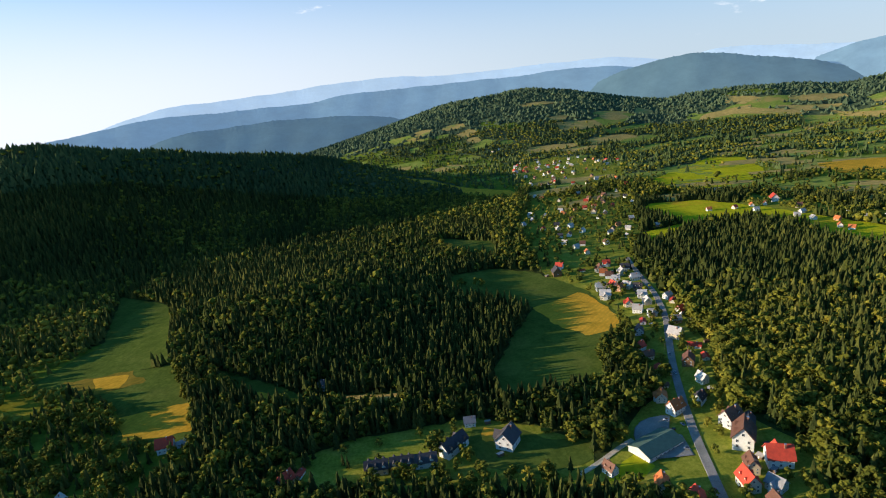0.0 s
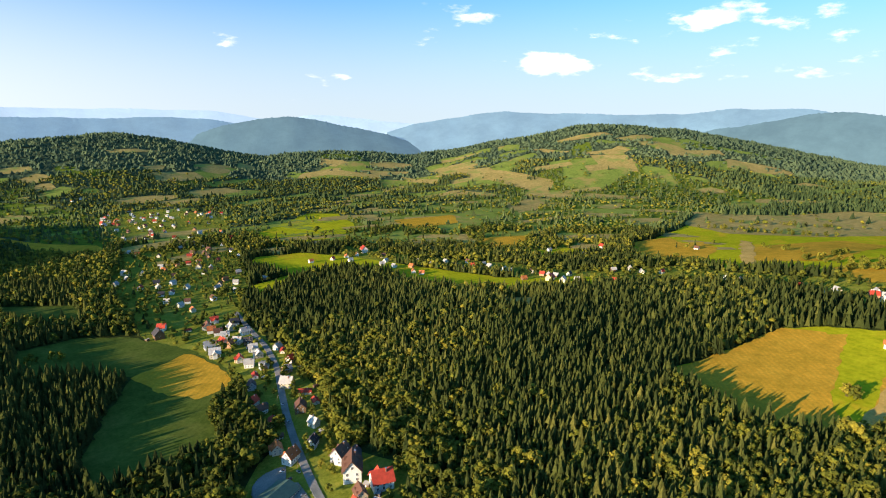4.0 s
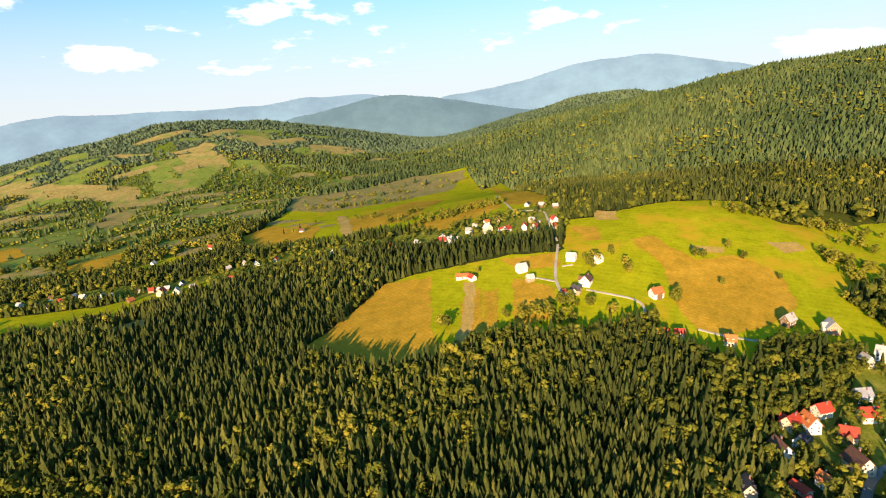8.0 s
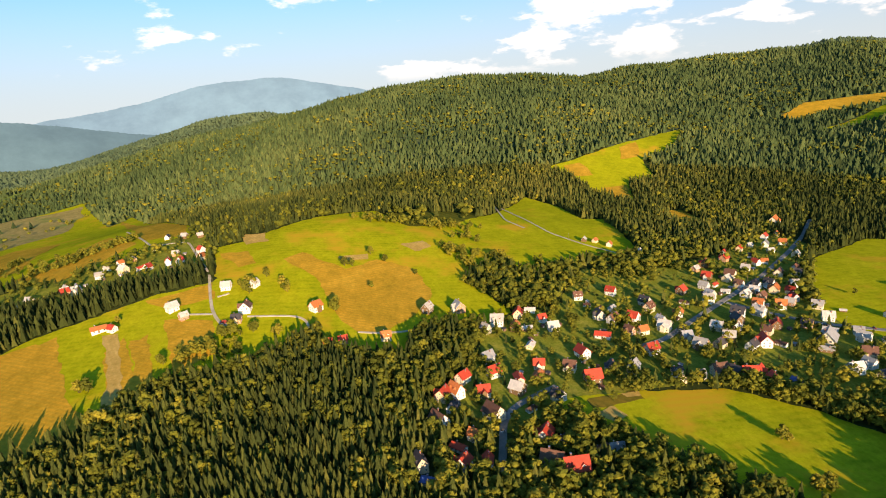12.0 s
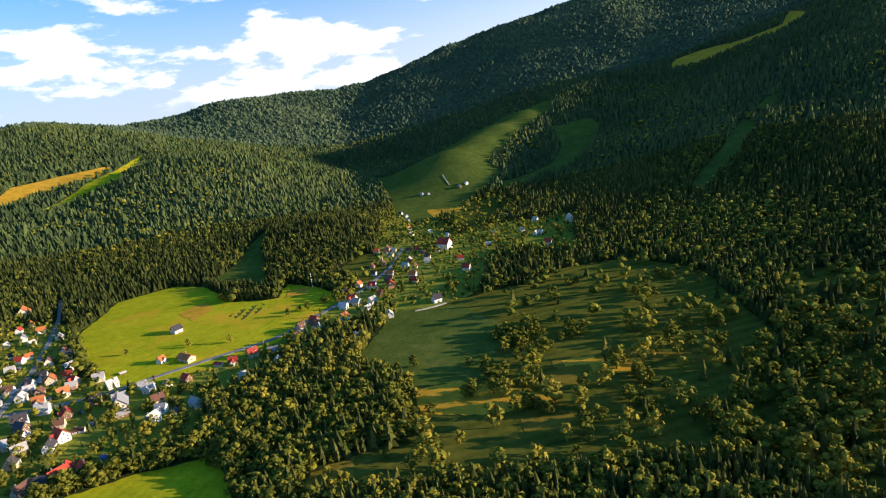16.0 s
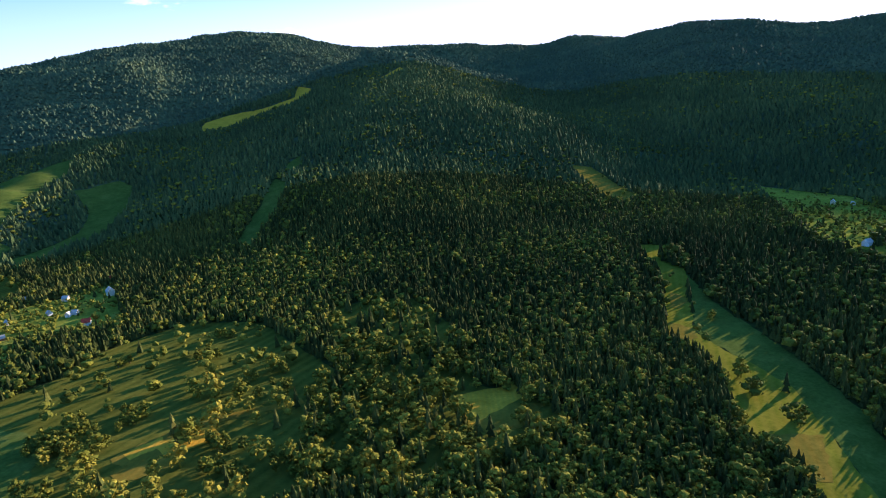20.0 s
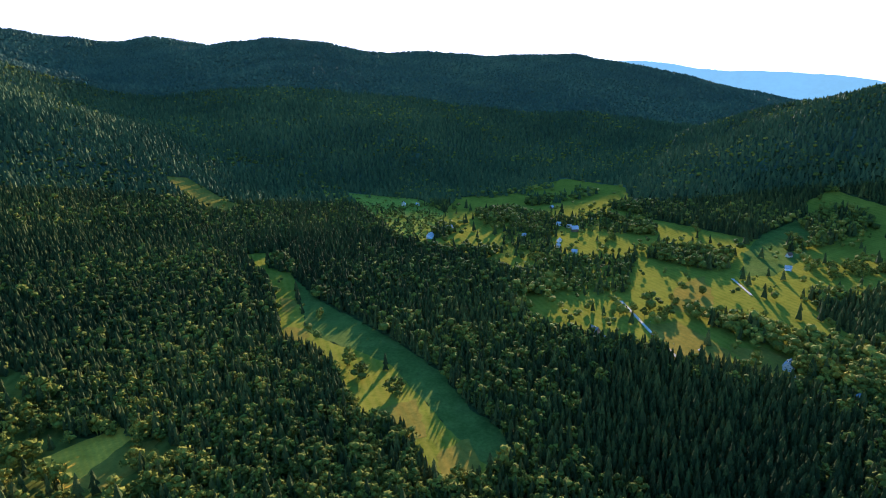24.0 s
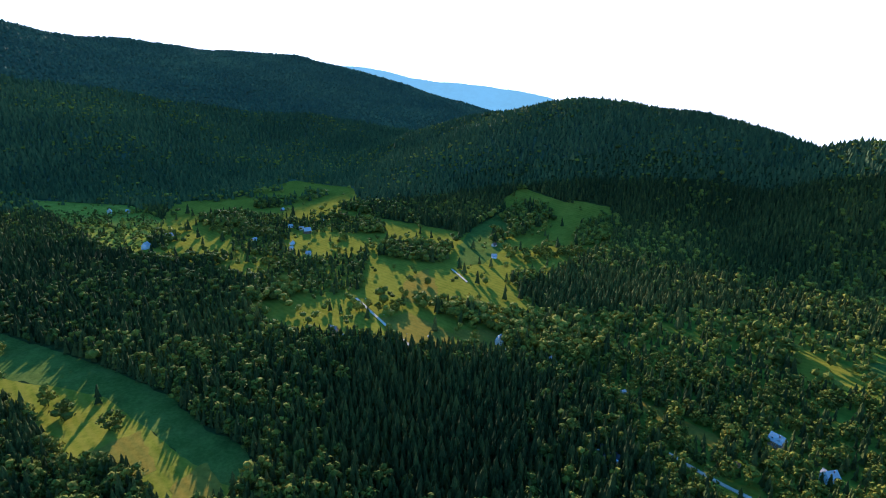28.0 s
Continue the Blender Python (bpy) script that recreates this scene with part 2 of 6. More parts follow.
def plain_mat(name, colour, rough=0.6, metal=0.0, spec=0.4):
    m, n, l, b = base_mat(name, rough, metal, spec)
    pos = n.new("ShaderNodeNewGeometry").outputs["Position"]
    v = ramp(n, l, noise_tex(n, l, pos, 1.3, 4, 0.7), [(0.3, tuple(c * 0.8 for c in colour)), (0.7, tuple(min(1, c * 1.1) for c in colour))])
    l.new(v, b.inputs["Base Color"])
    return m


WALL = wall_mat()
WALL_FAR = wall_mat("far_plaster_walls", True)
ROOFS = {"r": roof_mat("red_roof_tiles", (0.5, 0.06, 0.03)), "o": roof_mat("orange_roof_tiles", (0.55, 0.17, 0.05)), "b": roof_mat("brown_roof_tiles", (0.17, 0.08, 0.05)),
         "d": roof_mat("slate_roof", (0.06, 0.055, 0.06)), "g": roof_mat("grey_sheet_roof", (0.3, 0.3, 0.31), 0.3, 0.45), "w": roof_mat("pale_fibre_cement_roof", (0.5, 0.47, 0.43), 0.3),
         "u": roof_mat("blue_sheet_roof", (0.07, 0.14, 0.4), 0.2, 0.45), "n": roof_mat("green_sheet_roof", (0.08, 0.13, 0.09), 0.2, 0.5), "y": roof_mat("yellowish_roof", (0.7, 0.58, 0.36), 0.1)}
BRICK = plain_mat("chimney_brick", (0.3, 0.14, 0.09), 0.9)
FRAME = plain_mat("white_window_frame", (0.75, 0.74, 0.72), 0.5)
GLASS = plain_mat("window_glass", (0.03, 0.035, 0.045), 0.08, 0, 0.8)
WOOD = plain_mat("weathered_wood", (0.16, 0.1, 0.06), 0.85)
METAL = plain_mat("galvanised_steel", (0.5, 0.5, 0.52), 0.45, 0.8)
RUBBER = plain_mat("tyre_rubber", (0.02, 0.02, 0.02), 0.9)
BACKDROPS = [
    # conical hill
    (2, [(1109, 4320, 129), (1334, 4256, 214), (1555, 4180, 269), (1764, 4096, 297), (1976, 3998, 273), (2183, 3889, 225), (2377, 3774, 180), (2571, 3644, 115), (2752, 3510, 51)]),
    # far ridge
    (1, [(2659, 3869, 231), (2839, 3740, 266), (3005, 3607, 303), (3166, 3467, 336), (3326, 3314, 340), (3473, 3160, 328), (3612, 2999, 327), (3745, 2832, 325), (3874, 2653, 316), (3990, 2474, 321), (4098, 2291, 326), (4202, 2095, 360), (4292, 1902, 349), (4374, 1705, 365)]),
    # dark blue conical hill
    (2, [(3830, 2062, 207), (3923, 1880, 233), (4010, 1686, 280), (4088, 1488, 318), (4153, 1294, 327), (4211, 1089, 294), (4258, 890, 251), (4296, 680, 209), (4325, 470, 163), (4342, 266, 132)]),
    # high far peak
    (1, [(4609, 1107, 292), (4656, 888, 314), (4693, 668, 339), (4719, 446, 370), (4734, 232, 433), (4740, 8, 469), (4735, -215, 478), (4720, -438, 492), (4695, -651, 450), (4659, -872, 403), (4613, -1090, 351), (4556, -1307, 268), (4492, -1512, 119)]),
    # blue ridge past the sun
    (3, [(-4537, 158, 502), (-4524, 380, 501), (-4500, 600, 478), (-4464, 827, 431), (-4418, 1044, 401), (-4362, 1259, 393), (-4295, 1471, 373), (-4218, 1679, 341), (-4128, 1890, 293)]),
    # palest ridge on the horizon
    (0, [(-2238, 4336, 255), (-2039, 4434, 301), (-1836, 4521, 336), (-1637, 4597, 335), (-1427, 4667, 338), (-1222, 4725, 347), (-1006, 4775, 357), (-797, 4814, 370), (-578, 4846, 379), (-366, 4866, 380), (-145, 4878, 372), (77, 4879, 351), (289, 4871, 339), (510, 4853, 343), (721, 4826, 344), (940, 4789, 346), (1147, 4743, 343), (1361, 4686, 342), (1565, 4622, 324), (1773, 4547, 281), (1977, 4462, 286), (2170, 4371, 323), (2366, 4268, 298), (2550, 4161, 274), (2736, 4041, 259), (2910, 3918, 241)]),
    # blue ridge
    (1, [(-2545, 3904, 184), (-2365, 4015, 198), (-2188, 4115, 223), (-2006, 4206, 257), (-1821, 4290, 259), (-1624, 4368, 255), (-1432, 4434, 252), (-1237, 4493, 249), (-1032, 4544, 249), (-833, 4585, 248), (-632, 4617, 280), (-430, 4640, 286), (-220, 4655, 278), (-16, 4660, 279), (187, 4656, 281), (398, 4643, 278), (600, 4621, 274), (801, 4591, 279), (1001, 4551, 285), (1206, 4501, 285), (1401, 4444, 274)]),
    # low dark blue ridge
    (2, [(-1837, 3921, 91), (-1643, 4006, 142), (-1445, 4082, 148), (-1244, 4147, 152), (-1040, 4203, 156), (-834, 4249, 149), (-625, 4285, 138), (-415, 4310, 114), (-204, 4325, 85), (8, 4330, 31)]),
]
RIDGES = [
    # wooded mountain beside the meadows
    ([(2523, 781, -36), (2555, 670, -8), (2581, 558, 25), (2604, 440, 64), (2621, 326, 100), (2632, 212, 132), (2639, 97, 156), (2636, -18, 176), (2604, -132, 198), (2567, -243, 212), (2532, -351, 236), (2494, -462, 250), (2453, -566, 274), (2405, -667, 290), (2340, -760, 295), (2279, -852, 307), (2239, -950, 307), (2195, -1047, 303), (2157, -1152, 297), (2129, -1259, 285), (2098, -1368, 276), (2097, -1501, 288), (2088, -1637, 299), (2068, -1772, 293), (2030, -1899, 307), (1984, -2026, 322), (1929, -2157, 329), (1858, -2270, 333), (1780, -2380, 343), (1695, -2485, 321), (1599, -2579, 269), (1498, -2670, 209), (1387, -2745, 153), (1265, -2803, 78)], 0.3, 156),
    # long ridge climbing to the bald summit
    ([(1692, -3104, 294), (1566, -3183, 313), (1433, -3265, 328), (1298, -3346, 362), (1158, -3421, 371), (1021, -3492, 372), (877, -3572, 363), (728, -3645, 363), (582, -3716, 391), (425, -3790, 417), (263, -3857, 468), (96, -3913, 518), (-69, -3958, 566), (-245, -4002, 606), (-424, -4039, 648), (-600, -4066, 694), (-788, -4092, 741), (-981, -4117, 780), (-1170, -4133, 807), (-1367, -4132, 832), (-1563, -4114, 860), (-1760, -4087, 892), (-1943, -4037, 873), (-2122, -3958, 819), (-2298, -3871, 775), (-2464, -3780, 750), (-2634, -3680, 738), (-2800, -3571, 740), (-2962, -3455, 726), (-3110, -3336, 712), (-3260, -3204, 684), (-3405, -3066, 677), (-3539, -2928, 663), (-3675, -2779, 692), (-3802, -2623, 683), (-3916, -2456, 611), (-4015, -2290, 501)], 0.42, 195),
    # wooded shoulder below the summit
    ([(1182, -2882, 32), (1055, -2946, 67), (929, -3001, 101), (796, -3055, 136), (660, -3104, 171), (521, -3147, 207), (385, -3185, 217), (242, -3224, 247), (97, -3270, 289), (-52, -3315, 342), (-200, -3365, 401), (-359, -3417, 458), (-525, -3473, 524), (-698, -3525, 599), (-870, -3570, 648), (-1065, -3643, 631), (-1267, -3701, 569), (-1462, -3711, 484)], 0.58, 90),
    # spur with the ski run
    ([(47, -1793, 100), (-33, -1902, 120), (-123, -2003, 148), (-220, -2097, 179), (-327, -2185, 208), (-441, -2268, 225), (-563, -2346, 245), (-694, -2422, 269), (-834, -2493, 293), (-981, -2555, 318), (-1121, -2578, 356), (-1255, -2573, 395), (-1390, -2560, 438), (-1527, -2541, 482), (-1651, -2494, 515), (-1773, -2441, 530)], 0.5, 70),
    # spur's other shoulder
    ([(-1786, -2458, 534), (-1883, -2368, 513), (-1945, -2237, 450), (-2000, -2100, 369), (-2049, -1972, 293), (-2092, -1844, 227), (-2095, -1691, 184), (-2083, -1536, 154), (-2040, -1371, 112), (-1983, -1210, 58), (-1915, -1057, 12), (-1868, -927, -27)], 0.5, 100),
    # round wooded hill
    ([(-2256, 703, 203), (-2197, 791, 221), (-2076, 856, 244), (-1958, 909, 273), (-1867, 972, 281), (-1776, 1030, 269), (-1691, 1081, 258), (-1611, 1136, 246), (-1532, 1184, 227), (-1451, 1231, 205), (-1372, 1275, 174), (-1295, 1313, 146), (-1217, 1352, 146), (-1141, 1384, 182), (-1066, 1420, 198), (-997, 1461, 220), (-932, 1502, 202), (-865, 1548, 184), (-796, 1590, 169), (-729, 1630, 158), (-658, 1670, 146), (-587, 1705, 132), (-514, 1747, 118), (-440, 1790, 101), (-365, 1829, 71), (-282, 1844, 41), (-199, 1833, 8), (-114, 1817, -27), (-31, 1772, -65), (44, 1685, -90)], 0.42, 117),
    # hill beyond the town
    ([(-244, 3411, -28), (-103, 3455, 16), (49, 3482, 71), (202, 3503, 129), (355, 3499, 175), (508, 3480, 185), (658, 3449, 167), (804, 3403, 134), (948, 3349, 108), (1086, 3284, 84), (1220, 3211, 34), (1348, 3131, 67), (1472, 3045, 95), (1597, 2967, 98), (1725, 2894, 88), (1850, 2816, 72), (1977, 2742, 69), (2105, 2665, 64), (2226, 2588, 113), (2355, 2507, 129), (2481, 2421, 154), (2600, 2324, 187), (2710, 2218, 212), (2817, 2107, 239), (2917, 1990, 238), (3012, 1868, 227), (3111, 1746, 198), (3224, 1629, 164), (3334, 1505, 121)], 0.24, 182),
    # shaded mountain under the sun
    ([(-3213, -2466, 463), (-3321, -2317, 539), (-3423, -2164, 606), (-3518, -2007, 637), (-3606, -1845, 649), (-3685, -1680, 624), (-3758, -1510, 595), (-3825, -1332, 569), (-3881, -1157, 564), (-3930, -980, 563), (-3970, -801, 547), (-4002, -619, 537), (-4026, -438, 528), (-4042, -255, 524), (-4049, -70, 511), (-4048, 113, 482), (-4039, 304, 435), (-4021, 487, 381), (-3995, 668, 337), (-3960, 849, 280), (-3917, 1028, 229), (-3867, 1204, 199), (-3808, 1378, 180)], 0.3, 170),
    # wooded rib that runs down from the spur towards the pastures
    ([(-740, -1130, 30), (-900, -1350, 130), (-1150, -1700, 240), (-1500, -2150, 390), (-1760, -2400, 500)], 0.3, 160),
    # wooded knobs in the side valley
    ([(1056, -1757, 99), (982, -1799, 152), (903, -1840, 183), (845, -1868, 176), (782, -1895, 138), (738, -1912, 67)], 0.4, 60),
    ([(437, -1203, -63), (401, -1215, -24), (357, -1229, 10), (305, -1243, 12), (247, -1256, -14), (211, -1263, -55)], 0.42, 45),
    ([(1296, -1176, 83), (1237, -1238, 92), (1156, -1314, 55), (1087, -1371, -21)], 0.35, 60),
    # low hill before the peak
    ([(3648, 294, 95), (3658, 128, 156), (3660, -38, 223), (3654, -204, 242), (3641, -370, 210), (3621, -535, 144)], 0.25, 117),
]


def rolling(x, y):
    """Low relief that keeps slopes and crests from being smooth."""
    a = np.sin(x / 173 + 1.3 * np.sin(y / 260)) * np.sin(y / 191 + 1.1 * np.sin(x / 310 + 2))
    b = np.sin(x / 67 + np.sin(y / 83) + 1) * np.sin(y / 59 + np.sin(x / 97) + 4)
    return a, b


def terrain(x, y):
    """Height of the land at x, y (arrays)."""
    x, y = np.asarray(x, float), np.asarray(y, float)
    d = np.hypot(x, y)
    base = -97 * np.clip((y - 970) / 1670, 0, 1) ** 1.2 * np.clip((y + 1.5 * np.abs(x - 0.35 * y)) / 4000, 0.6, 1)
    base = base + 88 * np.exp(-((x - 1010) ** 2 + (y + 40) ** 2) / 500 ** 2) + 25 * np.exp(-((x - 460) ** 2 + (y - 460) ** 2) / 236 ** 2) + 30 * np.exp(-((x + 190) ** 2 + (y - 700) ** 2) / 150 ** 2)
    total = np.exp(base / 28)
    for pts, slope, rnd in RIDGES:
        best = np.full(np.shape(d), -1e9)
        for (x0, y0, z0), (x1, y1, z1) in zip(pts, pts[1:]):
            ex, ey = x1 - x0, y1 - y0
            s = np.clip(((x - x0) * ex + (y - y0) * ey) / (ex * ex + ey * ey), 0, 1)
            far = np.hypot(x - x0 - s * ex, y - y0 - s * ey)
            best = np.maximum(best, z0 + s * (z1 - z0) - slope * (np.sqrt(far * far + rnd * rnd) - rnd))
        total = total + np.exp(np.clip(best, -400, 2000) / 28)
    z = 28 * np.log(total) - 28 * np.log(2) * np.exp(-np.clip(d - 700, 0, None) / 1250)
    a, b = rolling(x, y)
    lift = np.clip((z - 15) / 120, 0, 1)
    return z + lift * (9 * a + 4 * b) + np.clip(d / 560, 0, 1) * (1.5 * a + 0.8 * b)


# ---- fields, pastures and villages, as outlines on the plan ----
# G outlines meadows lying in shade; their darker grass colour carries that shade
LAND = [
    ("H", [(-1000, -270), (-1572, -300), (-1641, -157), (-1924, -13), (-1721, 154), (-1337, 168), (-1143, 339), (-1386, 553), (-1122, 673), (-1016, 600), (-776, 311), (-539, 337), (-483, 298), (-568, 228), (-595, 161), (-679, -26), (-781, -73), (-950, -65)]),
    ("V", [(418, -116), (471, -184), (551, -238), (556, -325), (651, -426), (619, -512), (638, -652), (706, -814), (615, -803), (468, -600), (377, -598), (293, -658), (200, -823), (138, -1086), (74, -765), (200, -696), (244, -612), (277, -508), (252, -451), (328, -408), (366, -360), (384, -257), (371, -212), (359, -181)]),
    ("V", [(82, 328), (107, 378), (168, 440), (181, 563), (181, 669), (135, 777), (146, 1084), (245, 1470), (242, 2089), (461, 2221), (601, 1877), (443, 1353), (352, 990), (264, 793), (257, 647), (239, 495), (207, 398), (231, 328), (202, 269)]),
    ("V", [(-155, 368), (-149, 403), (-88, 426), (-26, 433), (8, 439), (55, 417), (95, 383), (82, 328)]),
    ("V", [(508, 1017), (623, 1133), (680, 938), (776, 773), (821, 612), (931, 526), (920, 316), (948, 177), (1006, 61), (829, 45), (796, 187), (853, 337), (818, 461), (721, 547), (699, 697), (628, 902)]),
    ("V", [(865, 187), (989, 144), (1066, 76), (927, 35), (816, 41), (800, 107)]),
    ("V", [(126, -816), (172, -804), (211, -1503), (110, -1385), (34, -1114), (-28, -1172), (-201, -1190), (-161, -927), (-36, -977), (5, -782), (62, -721), (118, -735)]),
    ("V", [(-1542, -612), (-1533, -392), (-1282, -242), (-1063, -256), (-1068, -312)]),
    ("Q", [(65, 1679), (535, 1503), (867, 1497), (1412, 1662), (2169, 1790), (2290, 1297), (2163, 866), (1560, 883), (877, 729), (554, 1207), (49, 1457)]),
    ("Q", [(-537, 2981), (-151, 2654), (266, 2279), (221, 1485), (157, 1412), (-144, 2421)]),
    ("P", [(97, -730), (-8, -777), (-115, -807), (-205, -745), (-299, -770), (-290, -558), (-261, -505), (-187, -429), (-126, -379), (-46, -398), (72, -421), (83, -541), (83, -623)]),
    ("Q", [(-1376, -92), (-1294, 109), (-1064, 128), (-828, 84), (-787, 36), (-895, -73), (-1086, -125)]),
    ("Q", [(-695, 337), (-671, 449), (-623, 615), (-432, 707), (-211, 429), (-319, 242), (-508, 291)]),
    ("P", [(969, -198), (1001, -430), (853, -357), (848, -219)]),
    ("P", [(23, -1431), (-67, -1461), (-80, -1302), (-6, -1137), (56, -1166)]),
    ("T", [(-390, -749), (-496, -683), (-449, -491), (-367, -413), (-389, -309), (-339, -280), (-262, -279), (-148, -391), (-180, -506), (-284, -543)]),
    ("M", [(885, 35), (889, -12), (929, -80), (971, -163), (1002, -233), (882, -254), (889, -326), (987, -456), (1135, -601), (1030, -621), (821, -585), (707, -561), (674, -525), (678, -449), (655, -358), (702, -310), (657, -255), (604, -268), (556, -274), (541, -223), (546, -156), (512, -136), (520, -91), (538, -74), (579, -53), (572, -31), (548, 7), (543, 38), (547, 65), (542, 96), (508, 135), (487, 168), (478, 211), (498, 286), (574, 273), (691, 259), (720, 221), (735, 158), (754, 103), (756, 33)]),
    ("D", [(498, 286), (574, 273), (691, 259), (703, 217), (676, 200), (590, 181), (551, 159), (509, 137), (487, 168), (478, 211)]),
    ("S", [(682, 153), (677, 136), (555, 117), (516, 120), (508, 132), (604, 135)]),
    ("D", [(652, 123), (647, 105), (551, 92), (543, 104)]),
    ("D", [(727, -125), (752, -172), (709, -210), (633, -206), (584, -167), (556, -125), (572, -96), (646, -85), (714, -83), (783, -50), (797, -80), (760, -103)]),
    ("D", [(856, 27), (839, -10), (784, -15), (782, 5)]),
    ("S", [(796, -217), (807, -252), (777, -258), (764, -231)]),
    ("S", [(768, -122), (772, -163), (757, -159), (751, -123)]),
    ("D", [(743, 116), (750, 40), (708, 33), (707, 86)]),
    ("D", [(683, 91), (654, 39), (584, 39), (564, 76)]),
    ("S", [(918, -9), (909, -37), (862, -42), (868, -11)]),
    ("M", [(1037, 700), (1365, 775), (1660, 877), (1707, 734), (2002, 579), (2078, 427), (1590, 286), (1695, 243), (1097, 75), (993, 64), (981, 116), (947, 173), (925, 230), (943, 317), (964, 403), (940, 455), (953, 527), (949, 606)]),
    ("Y", [(1447, 819), (1660, 877), (1882, 582), (2035, 418), (1639, 385), (1479, 490), (1376, 656)]),
    ("S", [(1279, 583), (1257, 547), (993, 423), (987, 444)]),
    ("D", [(1037, 700), (1208, 633), (1146, 562), (981, 507), (946, 581)]),
    ("D", [(964, 324), (1195, 216), (1027, 149), (901, 233)]),
    ("U", [(2082, 1743), (2297, 1678), (2253, 1529), (1924, 1420), (1811, 1500)]),
    ("Y", [(2261, 1684), (2302, 1559), (2176, 1437), (2159, 1570)]),
    ("U", [(2259, 1490), (2296, 1384), (2105, 1199), (2104, 1326)]),
    ("U", [(1978, 962), (2056, 878), (1925, 785), (1883, 887)]),
    ("U", [(2408, 829), (2609, 696), (2487, 643), (2332, 759)]),
    ("M", [(2835, 419), (3202, 188), (3134, 157), (2801, 365)]),
    ("Y", [(1804, 2153), (1866, 2010), (1756, 1828), (1712, 1970)]),
    ("Y", [(1382, 1397), (1792, 1601), (1583, 1393), (1269, 1239)]),
    ("M", [(319, 938), (414, 965), (382, 1101), (426, 1151), (517, 1130), (557, 1063), (626, 867), (675, 699), (719, 656), (784, 595), (739, 550), (690, 575), (614, 614), (566, 679), (547, 791), (556, 866), (519, 952), (428, 947), (321, 869)]),
    ("S", [(567, 589), (607, 555), (559, 525), (540, 551)]),
    ("D", [(574, 701), (639, 686), (655, 655), (581, 647)]),
    ("M", [(510, 1397), (797, 1710), (870, 1630), (764, 1323), (605, 1226), (525, 1262)]),
    ("U", [(978, 1289), (1312, 1441), (1155, 1205), (872, 1072)]),
    ("D", [(902, 996), (1005, 946), (886, 865), (827, 915)]),
    ("D", [(900, 1378), (1107, 1355), (1003, 1207), (862, 1226)]),
    ("Y", [(1811, 2199), (1854, 1958), (1863, 1625), (1683, 1496), (1720, 1818), (1743, 2082)]),
    ("U", [(2084, 1783), (2346, 1645), (2262, 1500), (1884, 1399), (1831, 1541)]),
    ("Y", [(2240, 1752), (2325, 1600), (2214, 1496), (2112, 1567)]),
    ("Y", [(1612, 2396), (1649, 2117), (1573, 2059), (1577, 2303)]),
    ("Y", [(1413, 2843), (1494, 2647), (1442, 2611), (1375, 2742)]),
    ("M", [(873, 838), (1023, 762), (980, 716), (859, 768)]),
    ("U", [(1961, 955), (2030, 856), (1874, 810), (1829, 870)]),
    ("Y", [(1440, 1473), (1500, 1357), (1347, 1242), (1296, 1304)]),
    ("M", [(754, 1047), (877, 1059), (834, 1008), (729, 968)]),
    ("Q", [(-505, 2954), (-283, 2845), (-150, 2615), (32, 2567), (180, 2452), (302, 2110), (217, 1887), (45, 1757), (-167, 2447), (-375, 2741)]),
    ("D", [(-110, 1806), (-15, 1815), (97, 1612), (196, 1502), (192, 1389), (130, 1394), (41, 1646)]),
    ("U", [(-265, 2990), (-105, 2956), (-66, 2874), (-181, 2863)]),
    ("G", [(7, 822), (69, 836), (126, 804), (158, 744), (176, 702), (189, 627), (176, 566), (141, 524), (131, 469), (84, 457), (38, 458), (34, 516), (74, 611), (102, 668), (54, 704), (3, 740)]),
    ("D", [(102, 668), (169, 700), (185, 638), (180, 579), (141, 568), (115, 607)]),
    ("G", [(-2, 1051), (86, 989), (91, 891), (28, 931), (-12, 997)]),
    ("G", [(-515, 892), (-413, 830), (-362, 726), (-315, 604), (-388, 592), (-434, 562), (-471, 609), (-441, 698)]),
    ("G", [(-409, 600), (-312, 597), (-272, 546), (-232, 455), (-306, 454), (-315, 498), (-382, 562)]),
    ("D", [(-398, 595), (-355, 591), (-350, 562), (-377, 569)]),
    ("D", [(-324, 504), (-261, 515), (-238, 465), (-298, 460)]),
    ("G", [(-254, 571), (-180, 526), (-137, 498), (-55, 496), (-52, 470), (-92, 467), (-134, 482), (-184, 493), (-239, 544)]),
    ("S", [(-110, 495), (-55, 494), (-54, 471), (-98, 471)]),
    ("D", [(-195, 516), (-141, 493), (-144, 478), (-184, 493)]),
    ("G", [(8, 426), (45, 414), (68, 392), (97, 389), (90, 362), (49, 354), (12, 370), (2, 402)]),
    ("D", [(16, 422), (41, 413), (41, 400), (14, 403)]),
    ("M", [(104, 349), (120, 363), (128, 347), (116, 334), (93, 338)]),
    ("D", [(77, 338), (115, 331), (118, 315), (79, 331)]),
    ("D", [(913, -773), (902, -814), (796, -788), (809, -738)]),
    ("G", [(328, -1952), (229, -1954), (66, -1936), (-88, -2290), (-289, -2264), (-345, -2227), (-300, -2068), (-172, -1914), (-92, -1762), (-56, -1695), (-94, -1629), (-2, -1451), (35, -1355), (81, -1269), (135, -1224), (184, -1370), (215, -1545)]),
    ("G", [(-278, -1940), (-406, -1968), (-428, -1914), (-361, -1708), (-276, -1592), (-186, -1567), (-67, -1461), (-89, -1564), (-228, -1652), (-280, -1774)]),
    ("D", [(-790, -2341), (-874, -2509), (-996, -2528), (-1207, -2358), (-1304, -2488), (-1313, -2351), (-1174, -2298), (-985, -2383), (-844, -2329)]),
